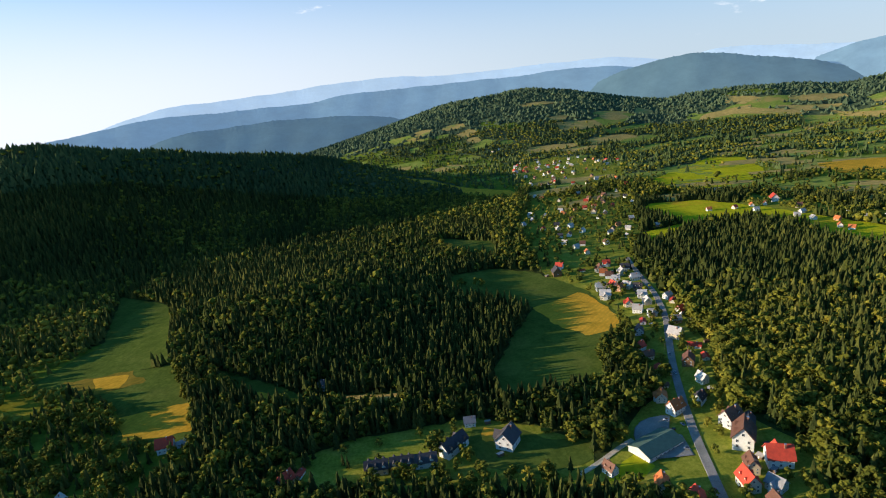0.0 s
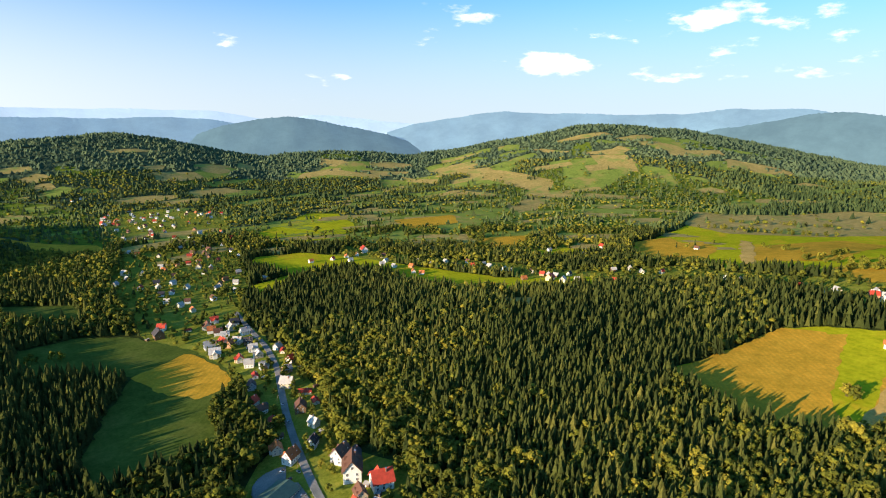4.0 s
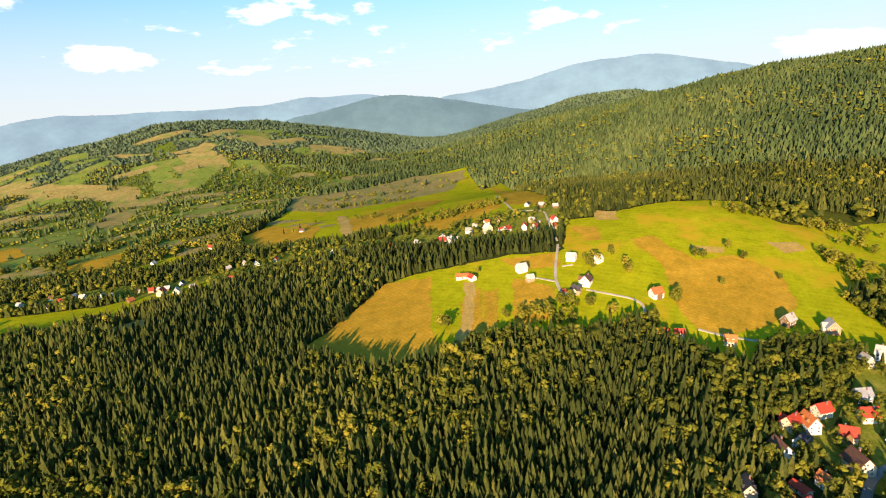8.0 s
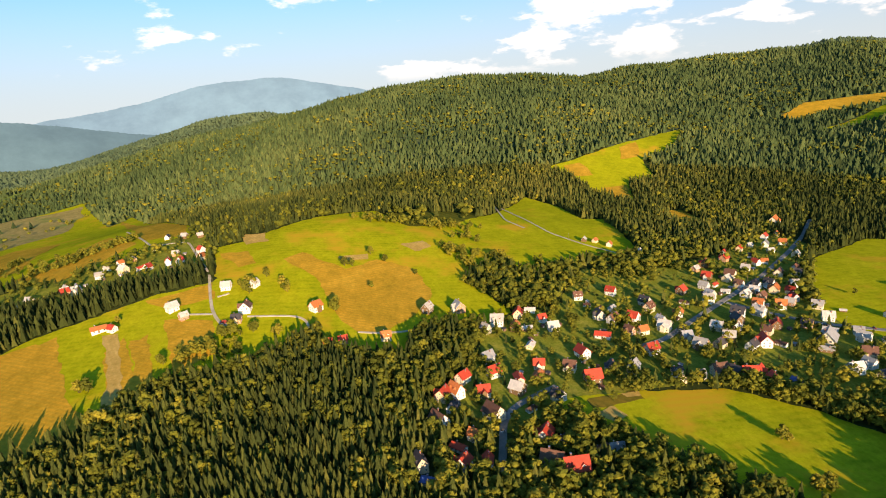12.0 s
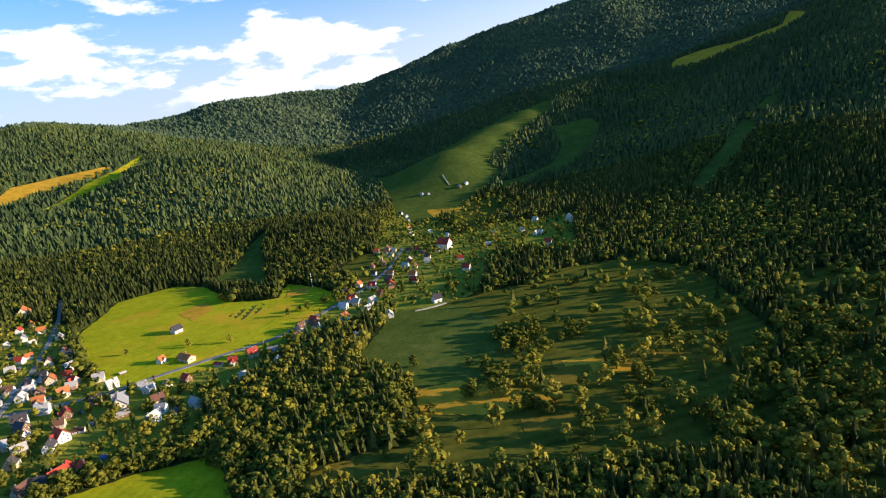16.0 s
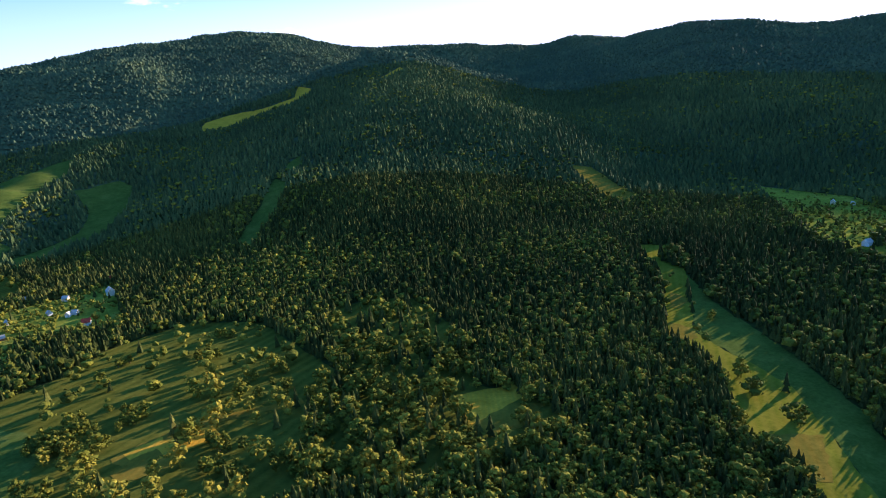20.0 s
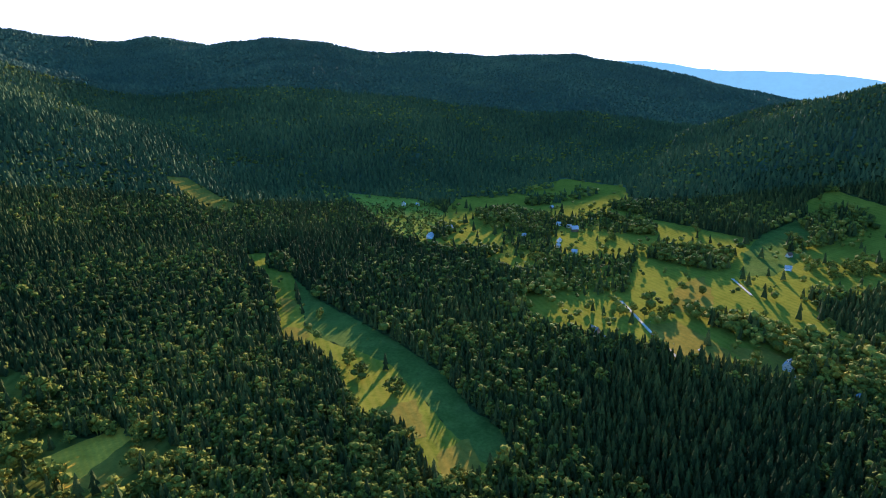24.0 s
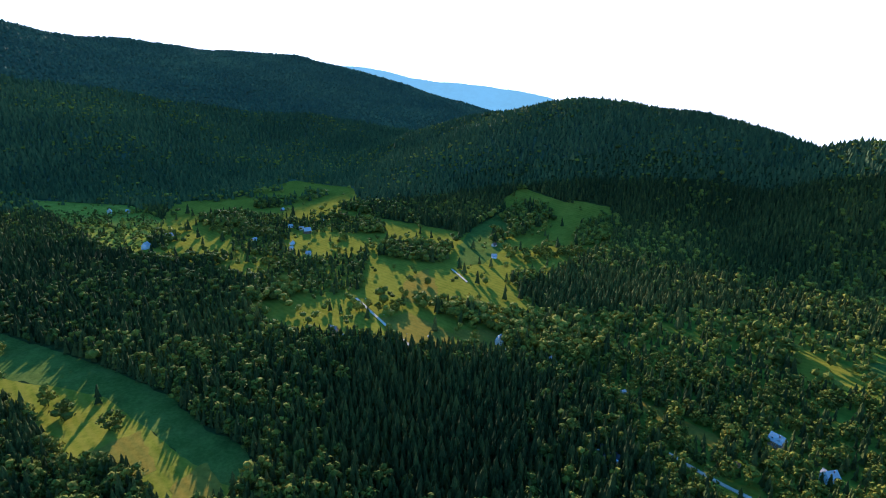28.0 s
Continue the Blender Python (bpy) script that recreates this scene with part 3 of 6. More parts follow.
    ("D", [(-1313, -2149), (-1470, -2154), (-1656, -2194), (-1661, -2160), (-1448, -2125), (-1333, -2119)]),
    ("G", [(-746, -1559), (-823, -1589), (-762, -1490), (-707, -1479)]),
    ("G", [(-427, -1183), (-671, -1470), (-664, -1390), (-439, -1122)]),
    ("D", [(110, -1385), (23, -1394), (35, -1299), (92, -1275)]),
    ("D", [(76, -506), (35, -520), (-32, -492), (-57, -465), (0, -451), (64, -464)]),
    ("D", [(-92, -545), (-144, -533), (-146, -502), (-96, -513)]),
    ("D", [(-325, -408), (-391, -379), (-377, -353), (-306, -352)]),
    ("B", [(-732, -397), (-723, -366), (-680, -356), (-682, -374)]),
    ("B", [(-1322, -1011), (-1361, -971), (-1286, -832), (-1261, -751), (-1185, -761), (-1189, -820), (-1237, -904)]),
    ("B", [(-341, -379), (-382, -328), (-353, -323), (-326, -349)]),
    ("G", [(-1052, 299), (-1182, 357), (-1274, 448), (-1181, 442), (-1014, 373), (-920, 302), (-920, 256)]),
    ("G", [(-819, -419), (-724, -331), (-665, -253), (-605, -182), (-539, -121), (-473, -80), (-441, -48), (-395, -32), (-381, -49), (-441, -97), (-555, -182), (-621, -306)]),
    ("H", [(-1661, 52), (-1522, 142), (-1382, 117), (-1495, 73)]),
    ("H", [(-1350, 487), (-1402, 564), (-1264, 512), (-1226, 458)]),
    ("H", [(-1276, 618), (-1193, 687), (-1107, 657), (-1171, 629)]),
    ("B", [(-661, 178), (-645, 209), (-571, 208), (-600, 184)]),
    ("B", [(-2254, 707), (-2130, 776), (-2002, 751), (-2143, 693)]),
    ("B", [(-480, 296), (-421, 325), (-379, 342), (-349, 334), (-392, 313), (-469, 290)]),
    ("H", [(-322, 285), (-314, 322), (-288, 315), (-297, 281)]),
    ("H", [(-581, 537), (-507, 566), (-461, 578), (-405, 543), (-445, 499), (-502, 492)]),
    ("H", [(-628, 449), (-580, 478), (-552, 450), (-585, 430)]),
    ("B", [(-433, 597), (-357, 601), (-325, 568), (-383, 554)]),
    ("B", [(-665, 209), (-627, 237), (-567, 223), (-600, 209)]),
    ("B", [(-255, 419), (-219, 431), (-223, 402)]),
    ("P", [(95, -710), (-8, -740), (-124, -847), (-227, -863), (-300, -770), (-284, -560), (-190, -480), (-141, -400), (28, -519)]),
    ("P", [(75, -510), (25, -523), (-74, -575), (-240, -589), (-209, -472), (-154, -373), (-44, -369), (24, -367), (146, -359), (145, -386), (114, -409), (75, -430)]),
    ("G", [(116, -743), (27, -732), (-24, -644), (4, -520), (73, -515), (148, -586)]),
    ("B", [(-60, -545), (-122, -555), (-119, -523), (-70, -511)]),
    ("B", [(-20, -440), (-64, -447), (-65, -431), (-23, -423)]),
    ("B", [(146, -390), (114, -409), (112, -380), (150, -371)]),
    ("D", [(-70, -544), (-106, -550), (-105, -534), (-72, -527)]),
    ("B", [(-57, -525), (-103, -506), (-100, -486), (-57, -497)]),
    ("B", [(-317, -355), (-369, -326), (-354, -307), (-308, -331)]),
    ("B", [(-113, -565), (-230, -519), (-227, -507), (-115, -548)]),
    ("M", [(1293, -752), (1302, -859), (1327, -990), (1378, -1255), (1238, -1094), (1210, -972), (1105, -930), (1119, -861), (981, -772), (1108, -753), (1212, -771)]),
    ("D", [(1280, -790), (1271, -834), (1190, -818), (1212, -771)]),
    ("D", [(1309, -975), (1321, -1045), (1232, -983), (1234, -928)]),
    ("D", [(1116, -791), (1101, -845), (988, -775), (1059, -768)]),
    ("D", [(1332, -1566), (1348, -1693), (1266, -1833), (1185, -1948), (1161, -1783), (1260, -1670), (1271, -1565)]),
    ("M", [(1175, -1529), (1149, -1685), (1160, -1945), (1177, -2142), (1031, -1700), (1115, -1592)]),
    ("M", [(566, -741), (598, -899), (533, -958), (466, -939), (381, -837), (308, -833), (314, -903), (263, -877), (211, -825), (224, -735), (253, -670), (320, -604), (379, -569), (421, -584), (488, -644)]),
    ("D", [(304, -860), (273, -883), (262, -844), (292, -834)]),
    ("D", [(446, -800), (426, -851), (397, -808), (410, -765)]),
    ("G", [(367, -782), (335, -823), (305, -800), (336, -748)]),
    ("G", [(466, -939), (459, -1052), (492, -1383), (422, -1115), (344, -900)]),
    ("P", [(244, -966), (200, -1045), (144, -937), (184, -869)]),
    ("M", [(391, -234), (374, -307), (363, -332), (348, -370), (294, -404), (235, -423), (200, -369), (167, -332), (186, -318), (381, -220)]),
    ("S", [(360, -246), (366, -265), (349, -268), (346, -252)]),
    ("B", [(381, -251), (378, -296), (363, -295), (368, -249)]),
    ("S", [(378, -283), (376, -298), (368, -295), (372, -284)]),
    ("M", [(844, -513), (912, -594), (902, -636), (741, -578), (674, -541), (750, -518)]),
    ("H", [(-931, -570), (-971, -509), (-819, -419), (-724, -368), (-621, -306), (-597, -263), (-576, -219), (-555, -182), (-491, -132), (-441, -97), (-427, -67), (-381, -49), (-355, -81), (-376, -96), (-424, -130), (-440, -182), (-507, -218), (-568, -267), (-582, -319), (-758, -423)]),
    ("B", [(-632, -346), (-632, -311), (-608, -296), (-577, -313)]),
    ("B", [(-456, -164), (-482, -134), (-422, -109), (-414, -123)]),
    ("B", [(-397, -96), (-426, -74), (-384, -57), (-359, -82)]),
    ("H", [(-1216, -17), (-1189, 88), (-1123, 139), (-1008, 93), (-1000, 12), (-1088, -28)]),
    ("H", [(-800, 5), (-773, 67), (-698, 95), (-639, 106), (-646, 47), (-692, -19), (-710, -48)]),
    ("B", [(-705, 96), (-719, 136), (-640, 177), (-602, 163), (-606, 113)]),
    ("B", [(-854, 154), (-914, 204), (-809, 196), (-731, 176), (-764, 137)]),
    ("H", [(-1049, 316), (-1160, 403), (-1064, 398), (-926, 322), (-845, 258), (-944, 279)]),
    ("H", [(-1528, -293), (-1461, -212), (-1189, -212), (-1029, -238), (-1039, -279), (-1159, -263)]),
    ("H", [(-614, 293), (-674, 351), (-583, 350), (-526, 329), (-549, 306)]),
    ("H", [(-1222, 615), (-1162, 659), (-1065, 634), (-1123, 614)]),
    ("H", [(-1593, -153), (-1600, -15), (-1468, -16), (-1469, -143)]),
    ("H", [(-1836, 31), (-1547, 121), (-1432, 110), (-1600, 32)]),
    ("H", [(-1086, -176), (-1011, -48), (-936, -18), (-886, -62), (-954, -140)]),
    ("D", [(502, 266), (561, 255), (642, 257), (693, 222), (708, 200), (533, 157), (489, 164), (476, 188), (497, 212)]),
    ("M", [(705, 196), (701, 163), (584, 140), (514, 138), (526, 152)]),
    ("D", [(636, 144), (664, 127), (550, 106), (514, 123)]),
    ("D", [(633, 116), (660, 105), (560, 94), (521, 106)]),
    ("D", [(1098, 739), (1231, 723), (1127, 607), (965, 561)]),
    ("Y", [(1662, 920), (1754, 719), (2014, 609), (2010, 432), (1857, 384), (1695, 516), (1499, 636), (1469, 781)]),
    ("M", [(1203, 708), (1397, 579), (1646, 485), (1669, 362), (1237, 330), (1122, 468), (1127, 607)]),
    ("D", [(1170, 528), (1438, 441), (1398, 345), (1059, 327), (1018, 427)]),
    ("D", [(1674, 272), (1113, 79), (985, 78), (1042, 144)]),
]


# ---- land cover ----
def inside(x, y, poly):
    """Which points lie in the polygon."""
    px, py = np.array(poly, float).T
    res = np.zeros(np.shape(x), bool)
    box = (x >= px.min()) & (x <= px.max()) & (y >= py.min()) & (y <= py.max())
    bx, by = x[box], y[box]
    r = np.zeros(bx.shape, bool)
    for (x0, y0), (x1, y1) in zip(poly, poly[1:] + poly[:1]):
        if y0 != y1:
            r ^= ((y0 > by) != (y1 > by)) & (bx < (x1 - x0) * (by - y0) / (y1 - y0) + x0)
    res[box] = r
    return res


# small plots on the far hillsides, long and narrow, lying with the slope
plots = random.Random(5)
for _ in range(210):
    az = radians(plots.triangular(6, 76, 36))
    d = plots.uniform(1250, 3200)
    cx, cy = d * math.sin(az), d * math.cos(az)
    tu = -az + plots.gauss(0.25, 0.5)
    lng, wid = plots.uniform(30, 105) * (0.7 + d / 4500), plots.uniform(14, 38) * (0.6 + d / 3000)
    ca, sa = math.cos(tu), math.sin(tu)
    jag = lambda v: v * plots.uniform(0.75, 1.25)
    LAND.append((plots.choice("UUUUYYYQQ"), [(round(cx + jag(a) * lng * ca - jag(b) * wid * sa), round(cy + jag(a) * lng * sa + jag(b) * wid * ca)) for a, b in ((-1, -1), (0, -1.2), (1, -0.8), (1.1, 0.7), (0.1, 1.1), (-0.9, 1))]))

for _ in range(60):
    az, d = radians(plots.uniform(-13, 9)), plots.uniform(1900, 3000)
    cx, cy, lng, wid = d * math.sin(az), d * math.cos(az), plots.uniform(25, 70), plots.uniform(18, 45)
    tu = plots.gauss(0.3, 0.4)
    ca, sa = math.cos(tu), math.sin(tu)
    LAND.append((plots.choice("UUUYQ"), [(round(cx + a * lng * ca - b * wid * sa), round(cy + a * lng * sa + b * wid * ca)) for a, b in ((-1, -1), (0.1, -1.1), (1, -0.8), (1, 0.9), (-0.1, 1.1), (-0.9, 1))]))

TREE_SIZE = {"V": 0.72, "Q": 0.85, "P": 1.25, "T": 1.25, "B": 1.2, "H": 1.2}
TREES_ON = {"G": (0.2, 0.0), "U": (0.3, 0.03), "Y": (0.3, 0.02), "V": (0.15, 0.14), "Q": (0.5, 0.42), "P": (0.1, 0.032), "T": (0.35, 0.16), "B": (0.1, 0.02), "H": (0.3, 0.024), "M": (0.2, 0.0), "D": (0.2, 0.0), "S": (0.2, 0.0)}


def woods(x, y):
    """For each point the share of conifers, how likely a tree stands there, and how tall for its kind."""
    d = np.hypot(x, y)
    a, b = rolling(x * 1.7 + 900, y * 1.7)
    # mixed wood towards the south-west pastures and under the round hill, spruce elsewhere
    mixed = np.clip(1.2 - np.hypot(x + 170, y + 560) / 560, 0, 0.16) + np.clip(1.2 - np.hypot(x + 590, y - 210) / 630, 0, 0.05) + np.where((y > 1180) & (x > -280), 0.45, 0)
    # alder, birch and fruit trees along the streams and round the villages
    mixed = mixed + np.clip(1.25 - np.hypot(x - 480, y + 440) / 330, 0, 0.7) + np.where((y > 260) & (y < 1200), np.clip(1.1 - np.abs(x - 190) / 110, 0, 0.55), 0)
    share = np.clip(0.9 - mixed + 0.22 * a, 0.12, 1.0)
    dens = np.where(d < 300, 0.6, 0.93) - 0.55 * np.clip(mixed - 0.06, 0, 0.5)
    size = np.ones(len(x))
    for kind, poly in LAND:
        hit = inside(x, y, poly)
        share[hit], dens[hit] = TREES_ON[kind]
        size[hit] = TREE_SIZE.get(kind, 1.0)
        if kind == "V":
            dens[hit] = np.where(d[hit] > 900, 0.19, 0.13)
        if kind == "H":
            clump, _ = rolling(x[hit] * 3.1 + 700, y[hit] * 3.1 + 200)
            dens[hit] = np.where(clump > 0.3, 0.6, 0.02)
    for kind, wide, way in ROADS:
        for (x0, y0), (x1, y1) in zip(way, way[1:]):
            ex, ey = x1 - x0, y1 - y0
            s = np.clip(((x - x0) * ex + (y - y0) * ey) / (ex * ex + ey * ey + 1e-6), 0, 1)
            dens[np.hypot(x - x0 - s * ex, y - y0 - s * ey) < wide / 2 + 2.5] = 0
    for row in HAMLETS:
        for hx, hy, turn, long, roof in row:
            dens[np.hypot(x - hx, y - hy) < long * 0.6 + 3] = 0
    return share, dens, size


# ---- houses: place, facing, length, roof ----
HAMLETS = [
    [(154, 778, 90, 14, "d"), (164, 806, -30, 9, "r"), (212, 753, -15, 9, "o"), (216, 739, -15, 9, "b"), (218, 719, -15, 9, "w"), (235, 746, 90, 9, "w"), (209, 699, 105, 9, "r"), (214, 687, 45, 9, "o"), (224, 691, -45, 9, "w"), (233, 678, -30, 9, "d"), (243, 718, 0, 9, "w"), (253, 637, 30, 8, "w"), (253, 622, 60, 9, "r"), (248, 587, 30, 9, "r"), (233, 564, 0, 8, "g"), (209, 610, -30, 9, "w"), (203, 578, 75, 9, "r"), (190, 553, 75, 9, "d"), (218, 530, -45, 12, "w"), (224, 501, -30, 12, "r")],
    [(177, 516, 30, 9, "r"), (177, 495, 15, 9, "b"), (203, 439, 105, 8, "w"), (188, 411, 45, 9, "d"), (166, 404, 30, 12, "o"), (196, 378, 30, 14, "b"), (206, 372, 60, 9, "d"), (193, 354, 60, 18, "b"), (203, 329, -15, 15, "r"), (184, 327, 75, 11, "b"), (174, 312, 90, 13, "r"), (189, 307, 120, 9, "g"), (181, 292, 90, 9, "b"), (191, 279, 0, 9, "d"), (255, 458, 0, 6, "w"), (33, 394, 60, 16, "d"), (-134, 375, 60, 12, "r"), (-126, 386, 75, 8, "r"), (-129, 513, 105, 13, "d"), (6, 428, 0, 8, "g")],
    [(97, 346, 120, 8, "b")],
    [(169, 1344, -45, 9, "r"), (180, 1367, -45, 9, "w"), (230, 1360, 120, 9, "w"), (213, 1383, 120, 9, "b"), (238, 1328, 0, 9, "o"), (246, 1165, -30, 9, "w"), (247, 1075, 0, 9, "b"), (245, 1134, -45, 9, "o"), (178, 1103, 105, 9, "w"), (183, 1025, 60, 9, "r"), (217, 969, 60, 9, "b"), (201, 966, -15, 9, "d"), (210, 893, 30, 9, "w"), (224, 907, -15, 9, "b"), (219, 861, 90, 9, "o"), (325, 1339, 30, 9, "w"), (331, 1265, -45, 9, "b"), (317, 1174, 0, 9, "o"), (319, 1103, 75, 9, "w"), (351, 1164, 45, 9, "r")],
    [(312, 1002, 15, 9, "o"), (347, 1037, 0, 9, "w"), (319, 970, -30, 9, "w"), (294, 976, 60, 9, "b"), (346, 1207, 60, 9, "b"), (410, 1320, 45, 9, "o"), (404, 1243, 120, 9, "d"), (397, 1172, 120, 9, "w"), (296, 1166, -15, 9, "r"), (297, 1071, 60, 9, "b"), (269, 1281, 60, 9, "d"), (368, 968, -15, 9, "w"), (486, 1030, 0, 9, "o"), (529, 1023, 30, 9, "r"), (562, 1027, 75, 9, "o"), (549, 988, 0, 9, "w"), (616, 1050, 75, 16, "r"), (587, 1028, 60, 9, "o"), (579, 921, -15, 9, "w"), (599, 939, 15, 9, "w")],
    [(588, 893, 90, 9, "w"), (611, 870, 105, 9, "o"), (590, 834, 60, 9, "o"), (593, 813, -45, 9, "o"), (662, 918, 75, 9, "r"), (652, 861, -15, 9, "w"), (683, 858, 90, 9, "w"), (681, 828, 105, 9, "b"), (668, 791, 30, 9, "b"), (698, 796, 120, 9, "r"), (714, 829, 90, 9, "b"), (720, 792, 0, 9, "w"), (717, 772, 105, 9, "w"), (719, 736, 15, 9, "w"), (719, 720, -30, 9, "w"), (744, 691, 60, 9, "b"), (739, 662, 105, 9, "r"), (740, 648, 60, 9, "w"), (718, 626, 15, 14, "r"), (744, 637, 105, 9, "w")],
    [(720, 601, 30, 12, "w"), (769, 629, 15, 9, "d"), (741, 589, -30, 9, "w"), (691, 659, -15, 9, "o"), (1012, 744, 75, 11, "r"), (976, 713, 90, 9, "w"), (910, 799, 0, 9, "w"), (926, 722, 60, 9, "w"), (769, 538, 105, 9, "r"), (836, 588, -30, 9, "w"), (865, 515, 0, 9, "r"), (861, 572, 45, 9, "w"), (847, 541, 45, 9, "w"), (870, 411, 15, 9, "w"), (861, 387, 15, 9, "g"), (855, 306, -30, 9, "r"), (847, 258, 60, 9, "w"), (835, 215, 120, 9, "r"), (823, 199, -15, 9, "w"), (1109, 589, 90, 9, "b")],
    [(280, 1856, -15, 9, "r"), (386, 2208, -45, 9, "r"), (462, 2236, 75, 9, "b"), (374, 1928, -15, 9, "r"), (433, 2010, 90, 9, "w"), (514, 2208, 0, 9, "o"), (386, 2334, 45, 9, "o"), (318, 2154, 120, 9, "b"), (334, 1831, 120, 9, "d"), (376, 1723, 30, 9, "r"), (441, 1875, -15, 9, "w"), (502, 1955, 0, 9, "b"), (539, 1978, 105, 9, "o"), (611, 2044, 60, 9, "r"), (595, 1900, -15, 9, "r"), (333, 1651, 105, 9, "w"), (285, 1676, 120, 9, "b"), (356, 1604, 120, 9, "b"), (280, 2472, 60, 9, "w"), (251, 2455, 120, 9, "o")],
    [(318, 2379, 60, 9, "w"), (403, 1967, 45, 9, "r"), (340, 1908, 120, 9, "w"), (399, 1673, 60, 9, "o"), (451, 1736, 90, 9, "r"), (266, 1720, 15, 9, "w")],
    [(865, 179, 90, 9, "w"), (895, 174, 120, 9, "w"), (909, 159, -45, 9, "o"), (865, 150, 45, 12, "w"), (911, 142, 15, 9, "w"), (861, 129, -45, 9, "r"), (850, 118, -30, 9, "r"), (947, 116, 0, 10, "w"), (995, 102, -15, 9, "d"), (889, 85, 75, 9, "w"), (846, 77, -15, 11, "r"), (974, 76, 60, 10, "w"), (959, 53, 105, 9, "w"), (880, 51, 30, 9, "r"), (847, 50, -30, 9, "o"), (818, 64, -45, 9, "w"), (854, 93, 0, 9, "r"), (836, 201, 15, 9, "w"), (845, 215, 30, 9, "w"), (991, 8, 0, 9, "r")],
    [(693, 156, 105, 18, "o"), (686, 142, 45, 8, "r"), (701, 82, 120, 12, "w"), (672, 69, 120, 8, "w"), (725, 22, 75, 10, "w"), (716, -10, -45, 9, "w"), (658, 4, -15, 13, "b"), (638, 15, 75, 9, "d"), (638, 26, 45, 8, "r"), (634, -69, 120, 12, "o"), (552, -66, 75, 9, "r"), (554, -82, 90, 8, "r"), (588, -184, -45, 12, "w"), (580, -218, 0, 13, "w"), (544, -124, 75, 9, "o"), (536, -244, 60, 13, "w"), (526, -226, 15, 9, "w"), (546, -274, -30, 12, "r"), (552, -292, 60, 10, "w"), (520, -257, -30, 10, "o")],
    [(515, -268, 75, 11, "w"), (528, -293, 90, 8, "r"), (506, -294, 75, 11, "w"), (482, -254, -45, 14, "w"), (472, -332, 45, 18, "r"), (447, -291, 0, 13, "r"), (430, -266, 45, 11, "b"), (404, -273, 75, 14, "r"), (431, -214, -15, 13, "r"), (429, -232, -45, 13, "o"), (414, -204, 30, 12, "w"), (444, -242, 60, 9, "r"), (415, -301, -30, 9, "d"), (406, -318, 120, 10, "g"), (564, -408, 30, 11, "r"), (527, -383, 120, 9, "w"), (543, -361, 45, 7, "b"), (564, -362, 75, 9, "b"), (464, -375, 90, 9, "o"), (462, -401, 30, 12, "w")],
    [(469, -362, 15, 9, "b"), (436, -406, 75, 9, "g"), (485, -440, -45, 9, "o"), (502, -498, 60, 10, "w"), (516, -538, 45, 9, "w"), (394, -463, -30, 13, "r"), (445, -482, -15, 12, "d"), (419, -508, -45, 11, "r"), (369, -382, 75, 13, "b"), (389, -352, 75, 9, "d"), (363, -394, 15, 9, "d"), (354, -412, 120, 9, "r"), (387, -477, 15, 9, "b"), (514, -584, 0, 9, "d"), (497, -549, 105, 9, "w"), (429, -141, -45, 12, "r"), (429, -153, 15, 13, "o"), (408, -142, -45, 11, "d"), (396, -125, 15, 14, "b"), (421, -175, 75, 11, "r")],
    [(388, -169, 15, 15, "b"), (369, -144, 30, 9, "o"), (363, -128, 30, 14, "r"), (344, -124, -45, 11, "r"), (339, -140, -30, 9, "r"), (355, -95, 0, 12, "d"), (337, -96, 45, 14, "u"), (347, -192, -45, 13, "r"), (336, -201, 120, 9, "d"), (318, -221, 105, 12, "b"), (318, -181, 45, 15, "b"), (304, -191, 75, 16, "r"), (312, -230, 75, 9, "g")],
    [(765, -505, -45, 9, "w"), (756, -519, 120, 9, "o"), (732, -528, -45, 10, "o"), (683, -543, 105, 9, "w"), (829, -731, 90, 11, "d"), (743, -687, 75, 8, "w"), (778, -695, -30, 9, "w"), (739, -806, 90, 10, "r"), (725, -856, 120, 21, "o"), (647, -717, 90, 9, "w"), (613, -721, 75, 9, "w"), (581, -657, 0, 9, "r"), (580, -672, 45, 9, "o"), (568, -625, 30, 9, "w"), (546, -570, 105, 9, "w"), (525, -568, 15, 9, "b"), (512, -603, 15, 11, "d"), (511, -509, 0, 10, "w"), (502, -568, 30, 9, "w"), (456, -557, 45, 10, "o")],
    [(456, -494, 30, 13, "d"), (476, -408, 0, 9, "w"), (416, -441, 45, 10, "w"), (498, -628, 60, 9, "w"), (466, -588, -15, 9, "r"), (419, -605, 45, 6, "w"), (386, -630, 75, 8, "o"), (355, -630, -30, 23, "o"), (414, -727, 60, 12, "d"), (389, -546, 30, 15, "w"), (371, -518, 120, 18, "g"), (362, -556, 15, 11, "w"), (324, -509, 0, 9, "w"), (322, -488, 75, 12, "w"), (309, -504, 105, 9, "d"), (293, -517, -30, 10, "w"), (330, -576, -30, 9, "r"), (309, -611, -15, 9, "r"), (292, -612, 15, 9, "r"), (275, -629, 45, 10, "r")],
    [(264, -571, 45, 9, "w"), (251, -631, 15, 11, "g"), (236, -601, 105, 9, "w"), (355, -402, 60, 12, "r"), (338, -411, -30, 10, "r"), (324, -421, 0, 9, "u"), (375, -343, -15, 9, "w"), (193, -764, -15, 10, "w"), (135, -839, 105, 12, "r"), (146, -807, 120, 9, "r"), (63, -761, 30, 12, "d"), (158, -666, -15, 9, "w"), (123, -720, 105, 9, "w")],
